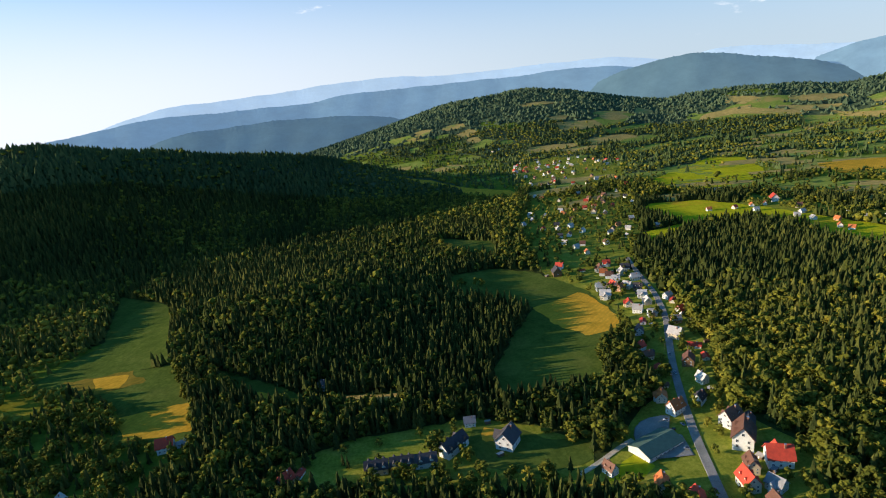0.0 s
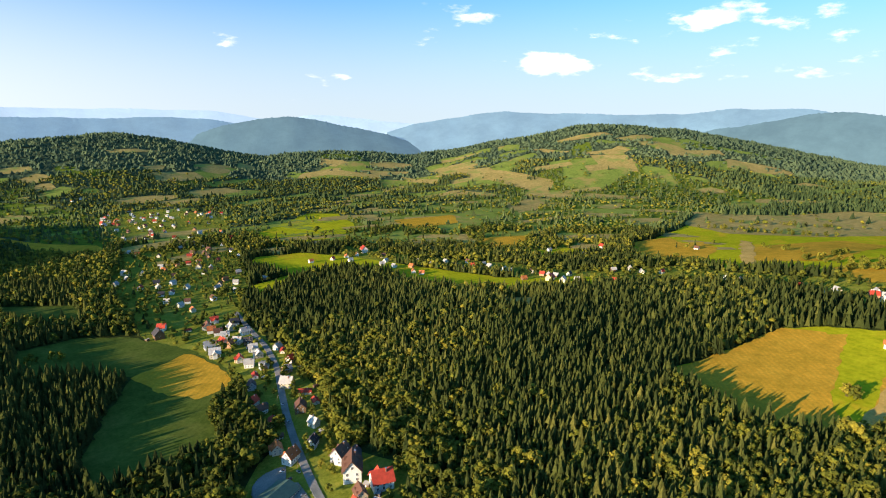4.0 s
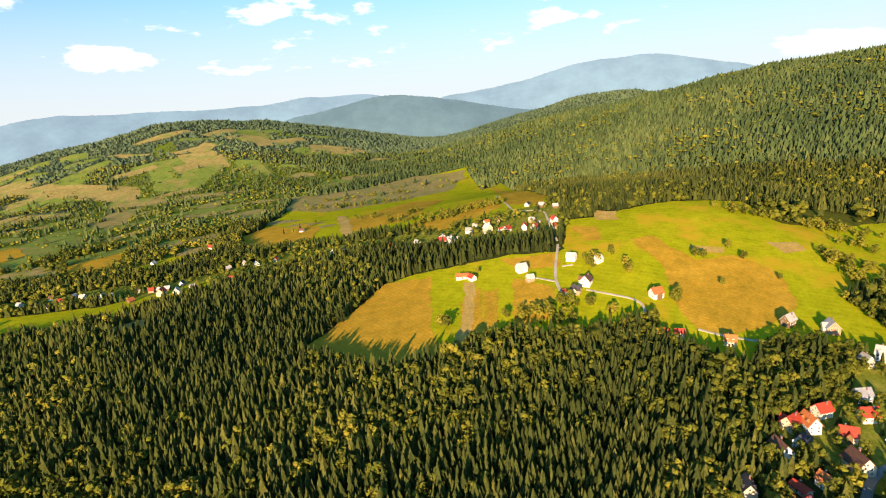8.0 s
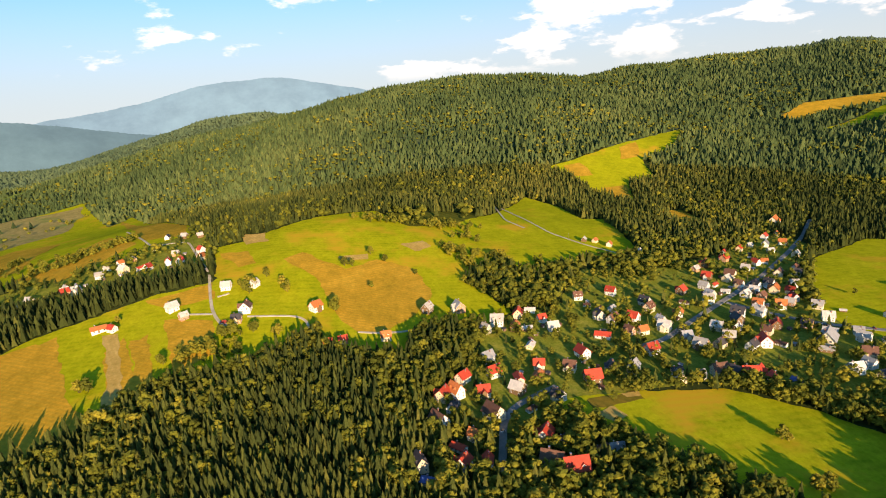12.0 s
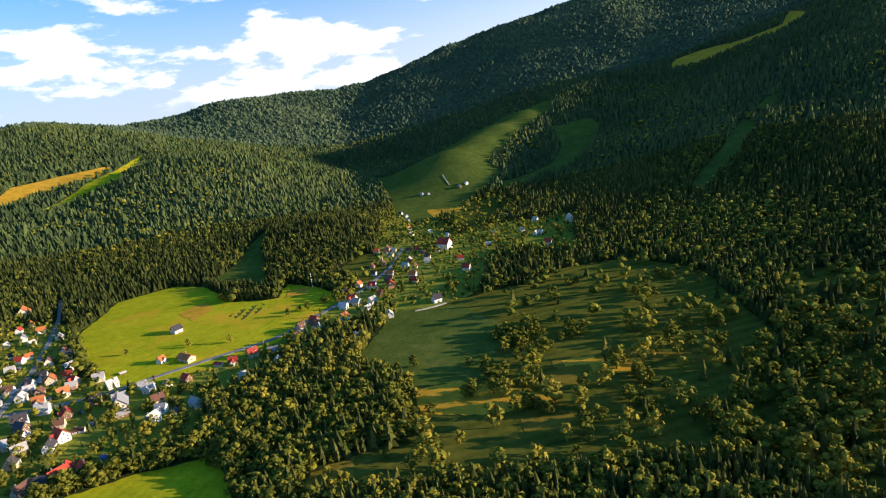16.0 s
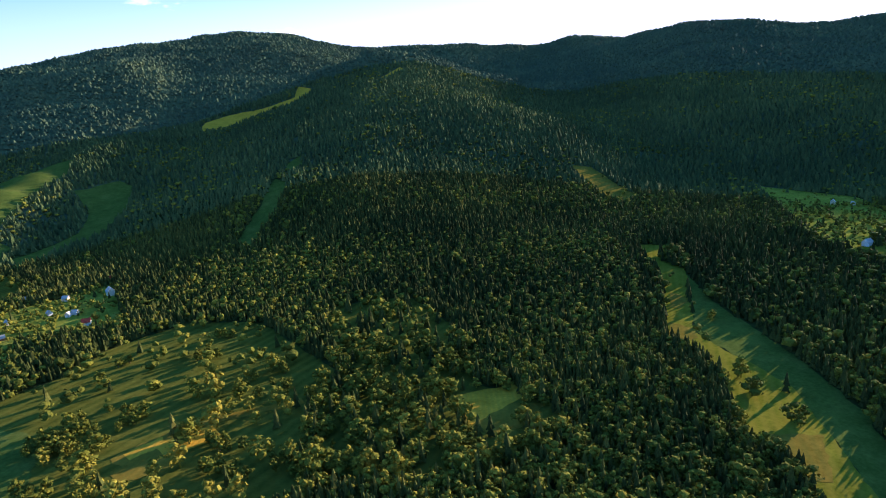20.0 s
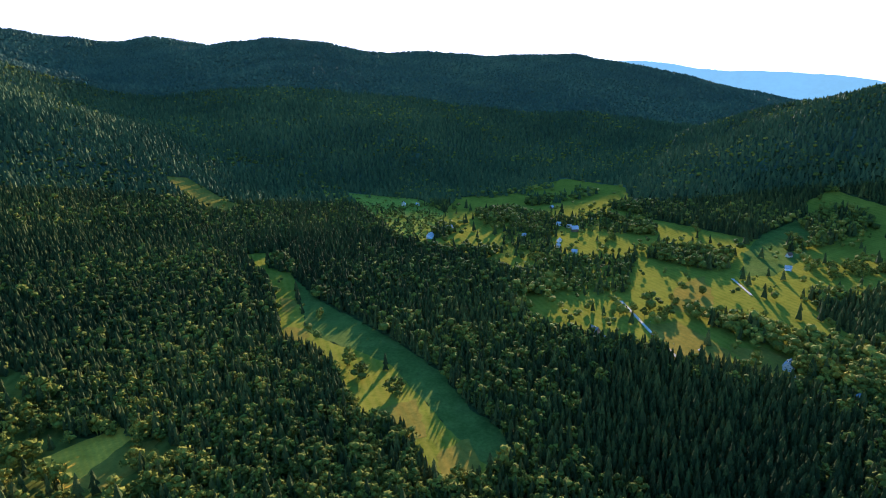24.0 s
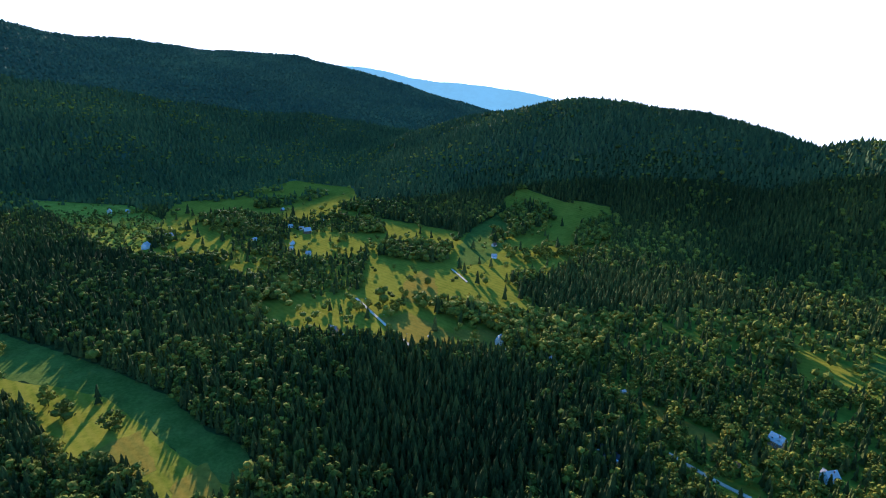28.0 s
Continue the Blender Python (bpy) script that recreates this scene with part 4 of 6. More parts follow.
    [(20, -884, -30, 13, "r"), (58, -1025, -30, 22, "r"), (30, -943, 0, 10, "r"), (110, -1030, 15, 9, "r"), (96, -998, 15, 9, "b"), (86, -949, 0, 10, "w"), (123, -1025, -15, 9, "b"), (137, -1190, 60, 9, "o"), (128, -1143, 45, 9, "w"), (92, -1148, 60, 9, "w"), (154, -1317, 120, 9, "w"), (144, -1261, 120, 9, "w"), (171, -1359, -30, 9, "d"), (293, -1725, 90, 14, "w"), (282, -1758, 15, 9, "r"), (247, -1537, 90, 9, "r"), (399, -1986, 75, 12, "g"), (130, -1533, -45, 9, "w"), (112, -1530, 105, 8, "w"), (28, -1546, 120, 10, "w")],
    [(11, -1562, 120, 10, "w"), (372, -2312, -45, 9, "w"), (2, -2291, -30, 9, "w"), (-63, -2314, 60, 14, "r"), (-89, -2314, 45, 10, "r"), (-70, -1213, -30, 11, "w"), (-83, -1207, 105, 9, "w"), (-109, -1246, -15, 9, "d"), (-121, -1155, -45, 11, "w"), (-88, -1088, 105, 9, "w"), (-108, -1051, 60, 9, "w"), (-118, -1054, -45, 9, "w"), (-121, -982, -15, 12, "r"), (-34, -1091, 105, 9, "w"), (-183, -1121, 90, 16, "w"), (-207, -1224, 105, 9, "r"), (55, -1111, 120, 9, "w"), (-20, -1014, 0, 9, "w")],
    [(-1439, -376, 45, 9, "w"), (-1433, -411, 15, 12, "g"), (-1168, -239, -45, 14, "w"), (-1102, -264, -15, 14, "w"), (-1134, -83, -45, 9, "w"), (-1438, -38, -30, 9, "w"), (-1310, 50, 15, 9, "w"), (-1226, 4, 105, 9, "w"), (-1196, 15, 105, 14, "w"), (-1246, -17, 60, 9, "w"), (-1103, -14, -15, 9, "w"), (-1064, -16, -30, 9, "w"), (-1025, 14, 75, 9, "w"), (-649, 49, 75, 9, "w"), (-632, 146, 15, 6, "w"), (-605, 223, -30, 10, "w"), (-575, 221, 0, 9, "w"), (-1033, 359, 120, 9, "b"), (-955, 333, 75, 9, "w"), (-665, 35, 45, 9, "g")],
    [(-537, 260, 0, 10, "w"), (-467, 304, 105, 6, "w"), (-356, 380, 15, 10, "w"), (-340, 326, 30, 7, "o"), (-307, 382, 90, 9, "w"), (-251, 442, 15, 13, "r"), (-239, 447, 30, 9, "w")],
]


# ---- groves and hedgerows: ends, breadth, number of trees ----
GROVES = [
    (569, 157, 568, 155, 3, 2), (715, 7, 710, -8, 8, 9), (697, -39, 697, -44, 5, 4), (615, 30, 613, 19, 6, 8), (596, -22, 596, -23, 3, 2), (613, 2, 612, -3, 3, 3), (562, -32, 569, -52, 9, 14), (568, -54, 583, -62, 8, 8),
    (538, 2, 539, -69, 8, 20), (735, -127, 735, -131, 4, 3), (740, -178, 743, -182, 3, 2), (772, -170, 772, -171, 2, 1), (692, -206, 692, -207, 2, 1), (670, -140, 670, -140, 2, 1), (588, 89, 587, 84, 3, 3), (581, 73, 580, 69, 3, 3),
    (590, 44, 594, 39, 4, 5), (705, 141, 705, 139, 2, 1), (621, -86, 639, -91, 4, 6), (768, -274, 730, -306, 6, 14), (693, -306, 573, -330, 8, 40), (650, -256, 581, -278, 6, 16), (923, -179, 868, -364, 14, 60), (881, -297, 900, -312, 4, 5),
    (736, -26, 735, -33, 2, 1), (1414, 760, 1498, 474, 8, 40), (978, 289, 1080, 157, 9, 44), (1053, 363, 1160, 341, 7, 12), (1202, 511, 1137, 402, 5, 7), (1668, 454, 1854, 383, 5, 8), (771, -274, 615, -291, 8, 26), (657, -317, 554, -310, 9, 26),
    (641, -356, 594, -387, 8, 14), (619, -425, 608, -510, 9, 30), (533, -403, 381, -290, 12, 30), (407, -851, 336, -847, 5, 12), (267, -900, 211, -892, 6, 8), (266, -758, 193, -815, 6, 14), (250, -611, 166, -697, 12, 40), (275, -349, 271, -351, 3, 2),
    (233, -324, 221, -329, 6, 6), (158, -518, 104, -533, 18, 60), (0, -617, -58, -612, 12, 22), (79, -565, 76, -565, 3, 2), (-187, -708, -194, -705, 3, 3), (-228, -771, -251, -748, 5, 6), (-242, -608, -247, -588, 4, 5), (-5, -516, -9, -509, 3, 3),
    (-81, -644, -105, -611, 4, 6), (21, -485, 26, -486, 3, 3), (-25, -474, -36, -451, 6, 7), (-132, -531, -141, -469, 6, 10), (-241, -676, -250, -672, 3, 2), (49, -786, 34, -813, 4, 5), (-114, -761, -132, -777, 4, 5), (-1044, -63, -975, -33, 7, 8),
    (-943, -6, -886, 25, 5, 8), (-1032, 63, -1031, 77, 5, 4), (-1212, -138, -1204, -38, 12, 24), (-741, 61, -733, 115, 8, 8), (-820, 129, -725, 170, 6, 8), (-820, 430, -819, 439, 4, 3), (-947, 379, -963, 522, 25, 80), (-291, 560, -263, 521, 5, 8),
    (-242, 476, -199, 444, 6, 12), (-132, 487, -54, 452, 9, 30), (-167, 491, -133, 477, 6, 10), (-45, 793, 54, 764, 6, 10), (-75, 371, 63, 344, 8, 20), (73, 399, 99, 398, 8, 12), (115, 391, 115, 375, 5, 6),
    (134, -544, 72, -446, 26, 70), (-10, -600, -58, -573, 13, 15), (-44, -659, -47, -622, 8, 6), (248, -434, 215, -407, 11, 9), (188, -402, 145, -386, 13, 12), (452, -665, 168, -688, 7, 5), (-182, -444, -172, -379, 20, 24), (-25, -616, -43, -558, 12, 14), (-188, -736, -223, -681, 10, 9), (-383, -508, -407, -468, 9, 8), (-389, -662, -426, -634, 8, 5), (-291, -474, -273, -409, 15, 24), (-120, -477, -129, -429, 12, 10), (-284, -352, -268, -308, 16, 20), (-233, -583, -223, -531, 7, 6), (-79, -611, -103, -591, 9, 9), (-245, -486, -233, -443, 9, 8), (-267, -537, -267, -537, 4, 3), (-214, -595, -214, -595, 3, 2), (-337, -520, -337, -520, 3, 3), (-326, -436, -326, -436, 3, 2), (-378, -374, -378, -374, 6, 5), (-142, -726, -142, -726, 3, 2), (-92, -738, -92, -738, 4, 4), (-194, -386, -194, -350, 14, 14), (14, -548, -13, -508, 12, 10),
    (733, -330, 564, -319, 9, 34), (689, -382, 607, -380, 9, 20), (834, -315, 785, -332, 6, 9), (1114, -365, 998, -380, 8, 12), (391, -837, 384, -867, 6, 10), (351, -855, 313, -848, 5, 10), (713, -588, 604, -542, 12, 26), (697, -283, 617, -285, 8, 18), (421, -544, 353, -500, 9, 14), (185, -377, 159, -354, 13, 22), (240, -457, 208, -446, 12, 20), (167, -429, 143, -408, 10, 14), (1560, 752, 1655, 538, 5, 22), (1036, 331, 1067, 166, 6, 34), (957, 649, 971, 490, 6, 20), (564, 150, 570, 143, 3, 4), (587, 74, 603, 41, 7, 16), (574, 50, 584, 12, 7, 14), (-469, -194, -434, -175, 5, 6), (-675, -312, -654, -301, 3, 3), (-503, -160, -489, -151, 5, 5), (-982, -66, -924, 18, 6, 14), (-1224, -171, -1187, -52, 9, 26), (-1098, 69, -1141, 84, 5, 7), (-1000, -126, -1030, -109, 4, 4), (-844, -10, -836, 23, 6, 8), (-760, 113, -734, 123, 5, 5),
]


# ---- roads: metres wide and the way ----
ROADS = [
    ("a", 6.5, [(154, 298), (161, 338), (166, 367), (177, 416), (192, 472), (211, 529), (230, 584), (246, 655), (255, 743), (266, 822)]),
    ("t", 4, [(71, 347), (88, 352), (110, 373), (129, 381)]),
    ("a", 34, [(140, 345), (143, 396), (157, 381)]),
    ("a", 6, [(322, -143), (362, -164), (389, -177), (401, -204), (411, -245)]),
    ("a", 6.5, [(442, -350), (441, -379), (468, -443), (496, -513), (539, -619), (601, -741), (654, -835), (724, -940)]),
    ("a", 6.5, [(496, -513), (412, -552), (370, -594), (317, -637), (261, -678), (239, -721), (185, -816), (147, -941), (137, -1056)]),
    ("t", 3.5, [(785, 41), (710, 41), (667, 39), (626, 27)]),
    ("t", 3, [(708, 33), (711, 20)]),
    ("t", 3, [(647, 9), (635, -25), (625, -56), (585, -54)]),
    ("t", 3, [(572, -96), (556, -125), (551, -169), (552, -215)]),
    ("t", 3, [(684, 71), (667, 39)]),
    ("t", 3, [(1220, 192), (970, 124), (946, 70), (843, 53), (785, 41)]),
    ("t", 3, [(1083, -500), (918, -445), (852, -452)]),
    ("t", 3, [(1049, -497), (821, -477), (744, -494), (672, -527)]),
    ("t", 3, [(826, -715), (816, -761), (759, -773)]),
    ("t", 4, [(97, -730), (62, -740), (45, -754)]),
    ("t", 3, [(76, -1635), (55, -1563)]),
    ("t", 3, [(-907, 241), (-822, 248)]),
    ("t", 3.5, [(-793, 73), (-661, 104), (-597, 123)]),
    ("t", 4, [(-371, 282), (-327, 295), (-288, 315)]),
]


def mesh_from(name, co, tri, material, tint=None, smooth=False):
    me = bpy.data.meshes.new(name)
    co, tri = np.asarray(co, np.float32), np.asarray(tri, np.int32)
    k = tri.shape[1]
    me.vertices.add(len(co))
    me.vertices.foreach_set("co", co.ravel())
    me.loops.add(tri.size)
    me.loops.foreach_set("vertex_index", tri.ravel())
    me.polygons.add(len(tri))
    me.polygons.foreach_set("loop_start", np.arange(0, tri.size, k, dtype=np.int32))
    me.polygons.foreach_set("use_smooth", np.full(len(tri), smooth))
    me.update(calc_edges=True)
    if tint is not None:
        me.attributes.new("tint", "FLOAT", "POINT").data.foreach_set("value", np.asarray(tint, np.float32))
    me.materials.append(material)
    return me


# ---- the land: one sheet out to the horizon ----
rings = np.concatenate([[0.0], 40 * (4900 / 40) ** (np.arange(220) / 219)])
turns = np.radians(np.arange(0, 360, 0.6))
gx, gy = np.outer(rings[1:], np.sin(turns)), np.outer(rings[1:], np.cos(turns))
gz = terrain(gx, gy)
nr, na = gx.shape
ii, jj = np.meshgrid(np.arange(nr - 1), np.arange(na), indexing="ij")
quads = np.stack([ii * na + jj, (ii + 1) * na + jj, (ii + 1) * na + (jj + 1) % na, ii * na + (jj + 1) % na], -1).reshape(-1, 4)
me = mesh_from("ground", np.stack([gx, gy, gz], -1).reshape(-1, 3), quads[:, ::-1], FOREST_FLOOR, smooth=True)
ground = tagged(new("ground", me), "dark green wooded valley floor and hills", "ground", kind="structure")
# beyond 1600 m the sheet takes the haze-tinted floor colour
me.materials.append(FOREST_HAZED)
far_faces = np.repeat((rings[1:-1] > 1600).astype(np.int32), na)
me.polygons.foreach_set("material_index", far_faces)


def backdrop(tone, crest, seed):
    """A distant ridge: a wooded crest, and a slope with gullies that falls to the valley before it."""
    g = np.random.default_rng(seed)
    p = np.array(crest, float)
    # both ends run on behind the nearer hills, falling
    p = np.concatenate([[p[0] * 2 - p[2] - (0, 0, 90)], p, [p[-1] * 2 - p[-3] - (0, 0, 90)]])
    s = np.concatenate([[0], np.cumsum(np.hypot(*np.diff(p[:, :2], axis=0).T))])
    u = np.linspace(0, s[-1], int(s[-1] / 10))
    x, y, z = (np.interp(u, s, p[:, i]) for i in range(3))
    z = np.convolve(np.pad(z, 10, mode="edge"), np.ones(21) / 21, "valid") + 2.5 * np.sin(u / 90 + seed) + 1.5 * np.sin(u / 37)
    tops = np.abs(g.normal(0, (1.5, 2.0, 3.0, 2.0)[tone], len(u)))
    foot, count = 0.84, 17
    rows = []
    for f in np.linspace(0, 1, count):
        w = 1 - (1 - foot) * f
        fold = (np.sin(u / 260 + 2.2 * f + seed) + 0.6 * np.sin(u / 97 - 3 * f + 1.3 * np.sin(u / 300)) + 0.3 * np.sin(u / 41 + 9 * f)) * 6
        rows.append(np.column_stack([x * w, y * w, z - (z + 230) * f * (0.65 + 0.35 * f) + 4 * f * (1 - f) * fold + (tops if f == 0 else 0)]))
    co, n = np.concatenate(rows), len(u)
    r, c = np.meshgrid(np.arange(count - 1), np.arange(n - 1), indexing="ij")
    q = np.stack([r * n + c, r * n + c + 1, (r + 1) * n + c + 1, (r + 1) * n + c], -1).reshape(-1, 4)
    label = ("ridge on the horizon tinted pale blue as haze", "wooded ridge far off tinted blue as haze", "wooded hill in the distance tinted dark blue as haze", "ridge beyond the saddle tinted light blue as haze")[tone]
    tagged(new("backdrop", mesh_from("backdrop", co, q[:, ::-1], RIDGE_HAZES[tone], smooth=True)), label, "mountains", kind="structure")


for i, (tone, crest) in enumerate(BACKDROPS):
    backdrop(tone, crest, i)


# ---- fields, laid over the land ----
from mathutils.geometry import delaunay_2d_cdt

FIELD_LOOK = {"V": ("village_green", GARDEN, "mottled green gardens and yards between the houses", 0.1), "Q": ("rough_pasture", ROUGH, "rough green hillside with hedges and thickets", 0.1),
              "P": ("pasture", PASTURE, "olive green pasture with scattered trees", 0.14), "T": ("wooded_pasture", PASTURE, "shaded pasture under open groups of trees", 0.16), "M": ("meadow", MEADOW, "bright green mown meadow", 0.22),
              "B": ("browned_pasture", STUBBLY, "browned pasture with a few trees", 0.3), "H": ("open_pasture", OLIVE, "olive pasture with a few trees", 0.2), "U": ("upland_meadow", FAR_GRASS, "pale green upland meadow between hedges", 0.22), "Y": ("hay_field", FAR_DRY, "faded ochre hay field on the far slope", 0.3), "G": ("lush_meadow", SHADE_GRASS, "grass coloured dark green for the shade on it", 0.22), "D": ("dry_meadow", DRY, "dry ochre grassland", 0.34), "S": ("stubble_field", STRAW, "straw-coloured harvested field", 0.44)}


def lifted_z(x, y, lift):
    return terrain(x, y) + lift * (0.5 + np.hypot(x, y) / 500)


def field(kind, poly, seed):
    """A patch of land with uneven edges, draped on the ground."""
    g = random.Random(seed)
    name, material, label, lift = FIELD_LOOK[kind]
    px, py = np.array(poly, float).T
    mid = math.hypot(px.mean(), py.mean())
    step = min(max(mid / 70, 6.0), 40.0)
    poly = [q for a, b in zip(poly, poly[1:] + poly[:1]) for q in ((a[0] * 0.95 + b[0] * 0.05, a[1] * 0.95 + b[1] * 0.05), (a[0] * 0.05 + b[0] * 0.95, a[1] * 0.05 + b[1] * 0.95))]
    edge = []
    for (x0, y0), (x1, y1) in zip(poly, poly[1:] + poly[:1]):
        n = max(1, int(math.hypot(x1 - x0, y1 - y0) / step))
        for i in range(n):
            w = min(step * 0.25, 4.0)
            edge.append((x0 + (x1 - x0) * i / n + g.uniform(-w, w), y0 + (y1 - y0) * i / n + g.uniform(-w, w)))
    gx, gy = np.meshgrid(np.arange(px.min(), px.max(), step), np.arange(py.min(), py.max(), step))
    gx, gy = gx.ravel(), gy.ravel()
    ok = inside(gx, gy, poly)
    pts = edge + list(zip(gx[ok], gy[ok]))
    n = len(edge)
    res = delaunay_2d_cdt([Vector(p) for p in pts], [(i, (i + 1) % n) for i in range(n)], [], 1, 0.05)
    xy = np.array([tuple(v) for v in res[0]])
    tris = [f for f in res[2] if len(f) == 3]
    if not tris:
        return
    co = np.column_stack([xy, lifted_z(xy[:, 0], xy[:, 1], lift)])
    t = np.array(tris)
    a, b, c = co[t[:, 0]], co[t[:, 1]], co[t[:, 2]]
    down = np.cross(b - a, c - a)[:, 2] < 0
    t[down] = t[down][:, ::-1]
    tagged(new(name, mesh_from(name, co, t, material, smooth=True)), label, "field", kind="structure")


for i, (kind, poly) in enumerate(LAND):
    field(kind, poly, i)


def road(kind, wide, way):
    xs, ys = np.array(way, float).T
    s = np.concatenate([[0], np.cumsum(np.hypot(np.diff(xs), np.diff(ys)))])
    u = np.linspace(0, s[-1], max(3, int(s[-1] / 6)))
    x, y = np.interp(u, s, xs), np.interp(u, s, ys)
    k = 7
    soft = lambda v: np.convolve(np.pad(v, k // 2, mode="edge"), np.ones(k) / k, "valid") if len(v) > k else v
    x, y = soft(x), soft(y)
    tx, ty = np.gradient(x), np.gradient(y)
    ln = np.hypot(tx, ty) + 1e-6
    nx, ny = -ty / ln * wide / 2, tx / ln * wide / 2
    rows = [(x + nx * f, y + ny * f) for f in (-1.0, -0.94, 0.94, 1.0)]
    zc = lifted_z(x, y, 0.55)
    co = np.concatenate([np.column_stack([a, b, np.maximum(lifted_z(a, b, 0.55), zc - 0.2) - (0.5 if i in (0, 3) else 0)]) for i, (a, b) in enumerate(rows)])
    m = len(x)
    q = np.array([(r * m + i + 1, r * m + i, (r + 1) * m + i, (r + 1) * m + i + 1) for r in range(3) for i in range(m - 1)])
    name, material, label = ("road", ASPHALT, "grey asphalt road through the valley") if kind == "a" else ("track", TRACK, "pale gravel track across the meadow")
    tagged(new(name, mesh_from(name, co, q, material)), label, name, kind="structure")


for r in ROADS:
    road(*r)


# ---- trees ----
rng = np.random.default_rng(7)


def conifer_shape(tiers, spokes, r, seed, trunk=True):
    """A spruce 1 m high: ragged skirts of boughs over a trunk."""
    g = np.random.default_rng(seed)
    co, tri = [], []
    if trunk:
        for q in range(3):
            co.append((0.018 * math.cos(q * 2.1), 0.018 * math.sin(q * 2.1), -0.05))
        co.append((0, 0, 0.5))
        tri += [(0, 1, 3), (1, 2, 3), (2, 0, 3)]
    for i in range(tiers):
        f = i / tiers
        low, top = 0.08 + 0.92 * f ** 0.92, min(1.0, 0.08 + 0.92 * ((i + 1.75) / tiers) ** 0.92)
        wide = r * (1 - f) ** 0.8 + 0.012
        a0 = len(co)
        co.append((g.normal(0, 0.006), g.normal(0, 0.006), top))
        turn = g.uniform(0, 6.28)
        for q in range(spokes):
            a = turn + q * 6.2832 / spokes
            rr = wide * (1.12 if q % 2 else 0.66) * g.uniform(0.8, 1.2)
            co.append((rr * math.cos(a), rr * math.sin(a), low + (-0.02 if q % 2 else 0.035) + g.normal(0, 0.012)))
        tri += [(a0, a0 + 1 + q, a0 + 1 + (q + 1) % spokes) for q in range(spokes)]
    return np.array(co), np.array(tri)


ICO = [(0, 0, 1)] + [(0.894 * math.cos(i * 1.2566), 0.894 * math.sin(i * 1.2566), 0.447) for i in range(5)] + [(0.894 * math.cos((i + 0.5) * 1.2566), 0.894 * math.sin((i + 0.5) * 1.2566), -0.447) for i in range(5)] + [(0, 0, -1)]
ICO_F = [(0, 1 + i, 1 + (i + 1) % 5) for i in range(5)] + [(11, 6 + (i + 1) % 5, 6 + i) for i in range(5)]
ICO_F += [f for i in range(5) for f in ((1 + i, 6 + i, 1 + (i + 1) % 5), (1 + (i + 1) % 5, 6 + i, 6 + (i + 1) % 5))]


def broadleaf_shape(clumps, leaves, seed, trunk=True):
    """A broad-leaved tree 1 m high: a forked trunk, uneven clumps of foliage with gaps, and loose sprays of leaves round them."""
    g = np.random.default_rng(seed)
    co, tri = [], []
    if trunk:
        for q in range(4):
            co.append((0.03 * math.cos(q * 1.57), 0.03 * math.sin(q * 1.57), -0.05))
        for q in range(4):
            co.append((0.016 * math.cos(q * 1.57), 0.016 * math.sin(q * 1.57), 0.45))
        for q in range(4):
            p = (q + 1) % 4
            tri += [(q, p, 4 + p), (q, 4 + p, 4 + q)]
    for i in range(clumps):
        f = (i + 0.5) / clumps
        a, rad = i * 2.4 + g.uniform(-0.4, 0.4), 0.19 * math.sin(math.pi * (0.16 + 0.76 * f)) * g.uniform(0.6, 1.25)
        c = np.array([rad * math.cos(a), rad * math.sin(a), 0.26 + 0.6 * f])
        s = g.uniform(0.11, 0.19) * (1.15 - 0.45 * f) * (1.5 if clumps < 4 else 1)
        core = 0.86
        a0 = len(co)
        if i % 2 == 0 or leaves <= 12:
            for v in ICO:
                co.append(tuple(c + np.array(v) * (s, s, s * 1.05) * core * g.uniform(0.72, 1.25)))
            tri += [tuple(a0 + k for k in f3) for f3 in ICO_F]
        for _ in range(leaves):
            d = g.normal(0, 1, 3)
            d[2] = d[2] * 0.8 + 0.25
            d /= np.linalg.norm(d)
            p = c + d * s * g.uniform(0.7, 1.2)
            # a spray of leaves that faces outwards, tilted at random
            n = d + g.normal(0, 0.35, 3)
            n /= np.linalg.norm(n)
            u = np.cross(n, g.normal(0, 1, 3))
            u /= np.linalg.norm(u)
            v, r = np.cross(n, u), 0.068 * g.uniform(0.6, 1.3)
            a0 = len(co)
            for q in range(3):
                w = q * 2.094 + g.uniform(-0.4, 0.4)
                co.append(tuple(p + r * (u * math.cos(w) + v * math.sin(w))))
            tri.append((a0, a0 + 1, a0 + 2))
    return np.array(co), np.array(tri)


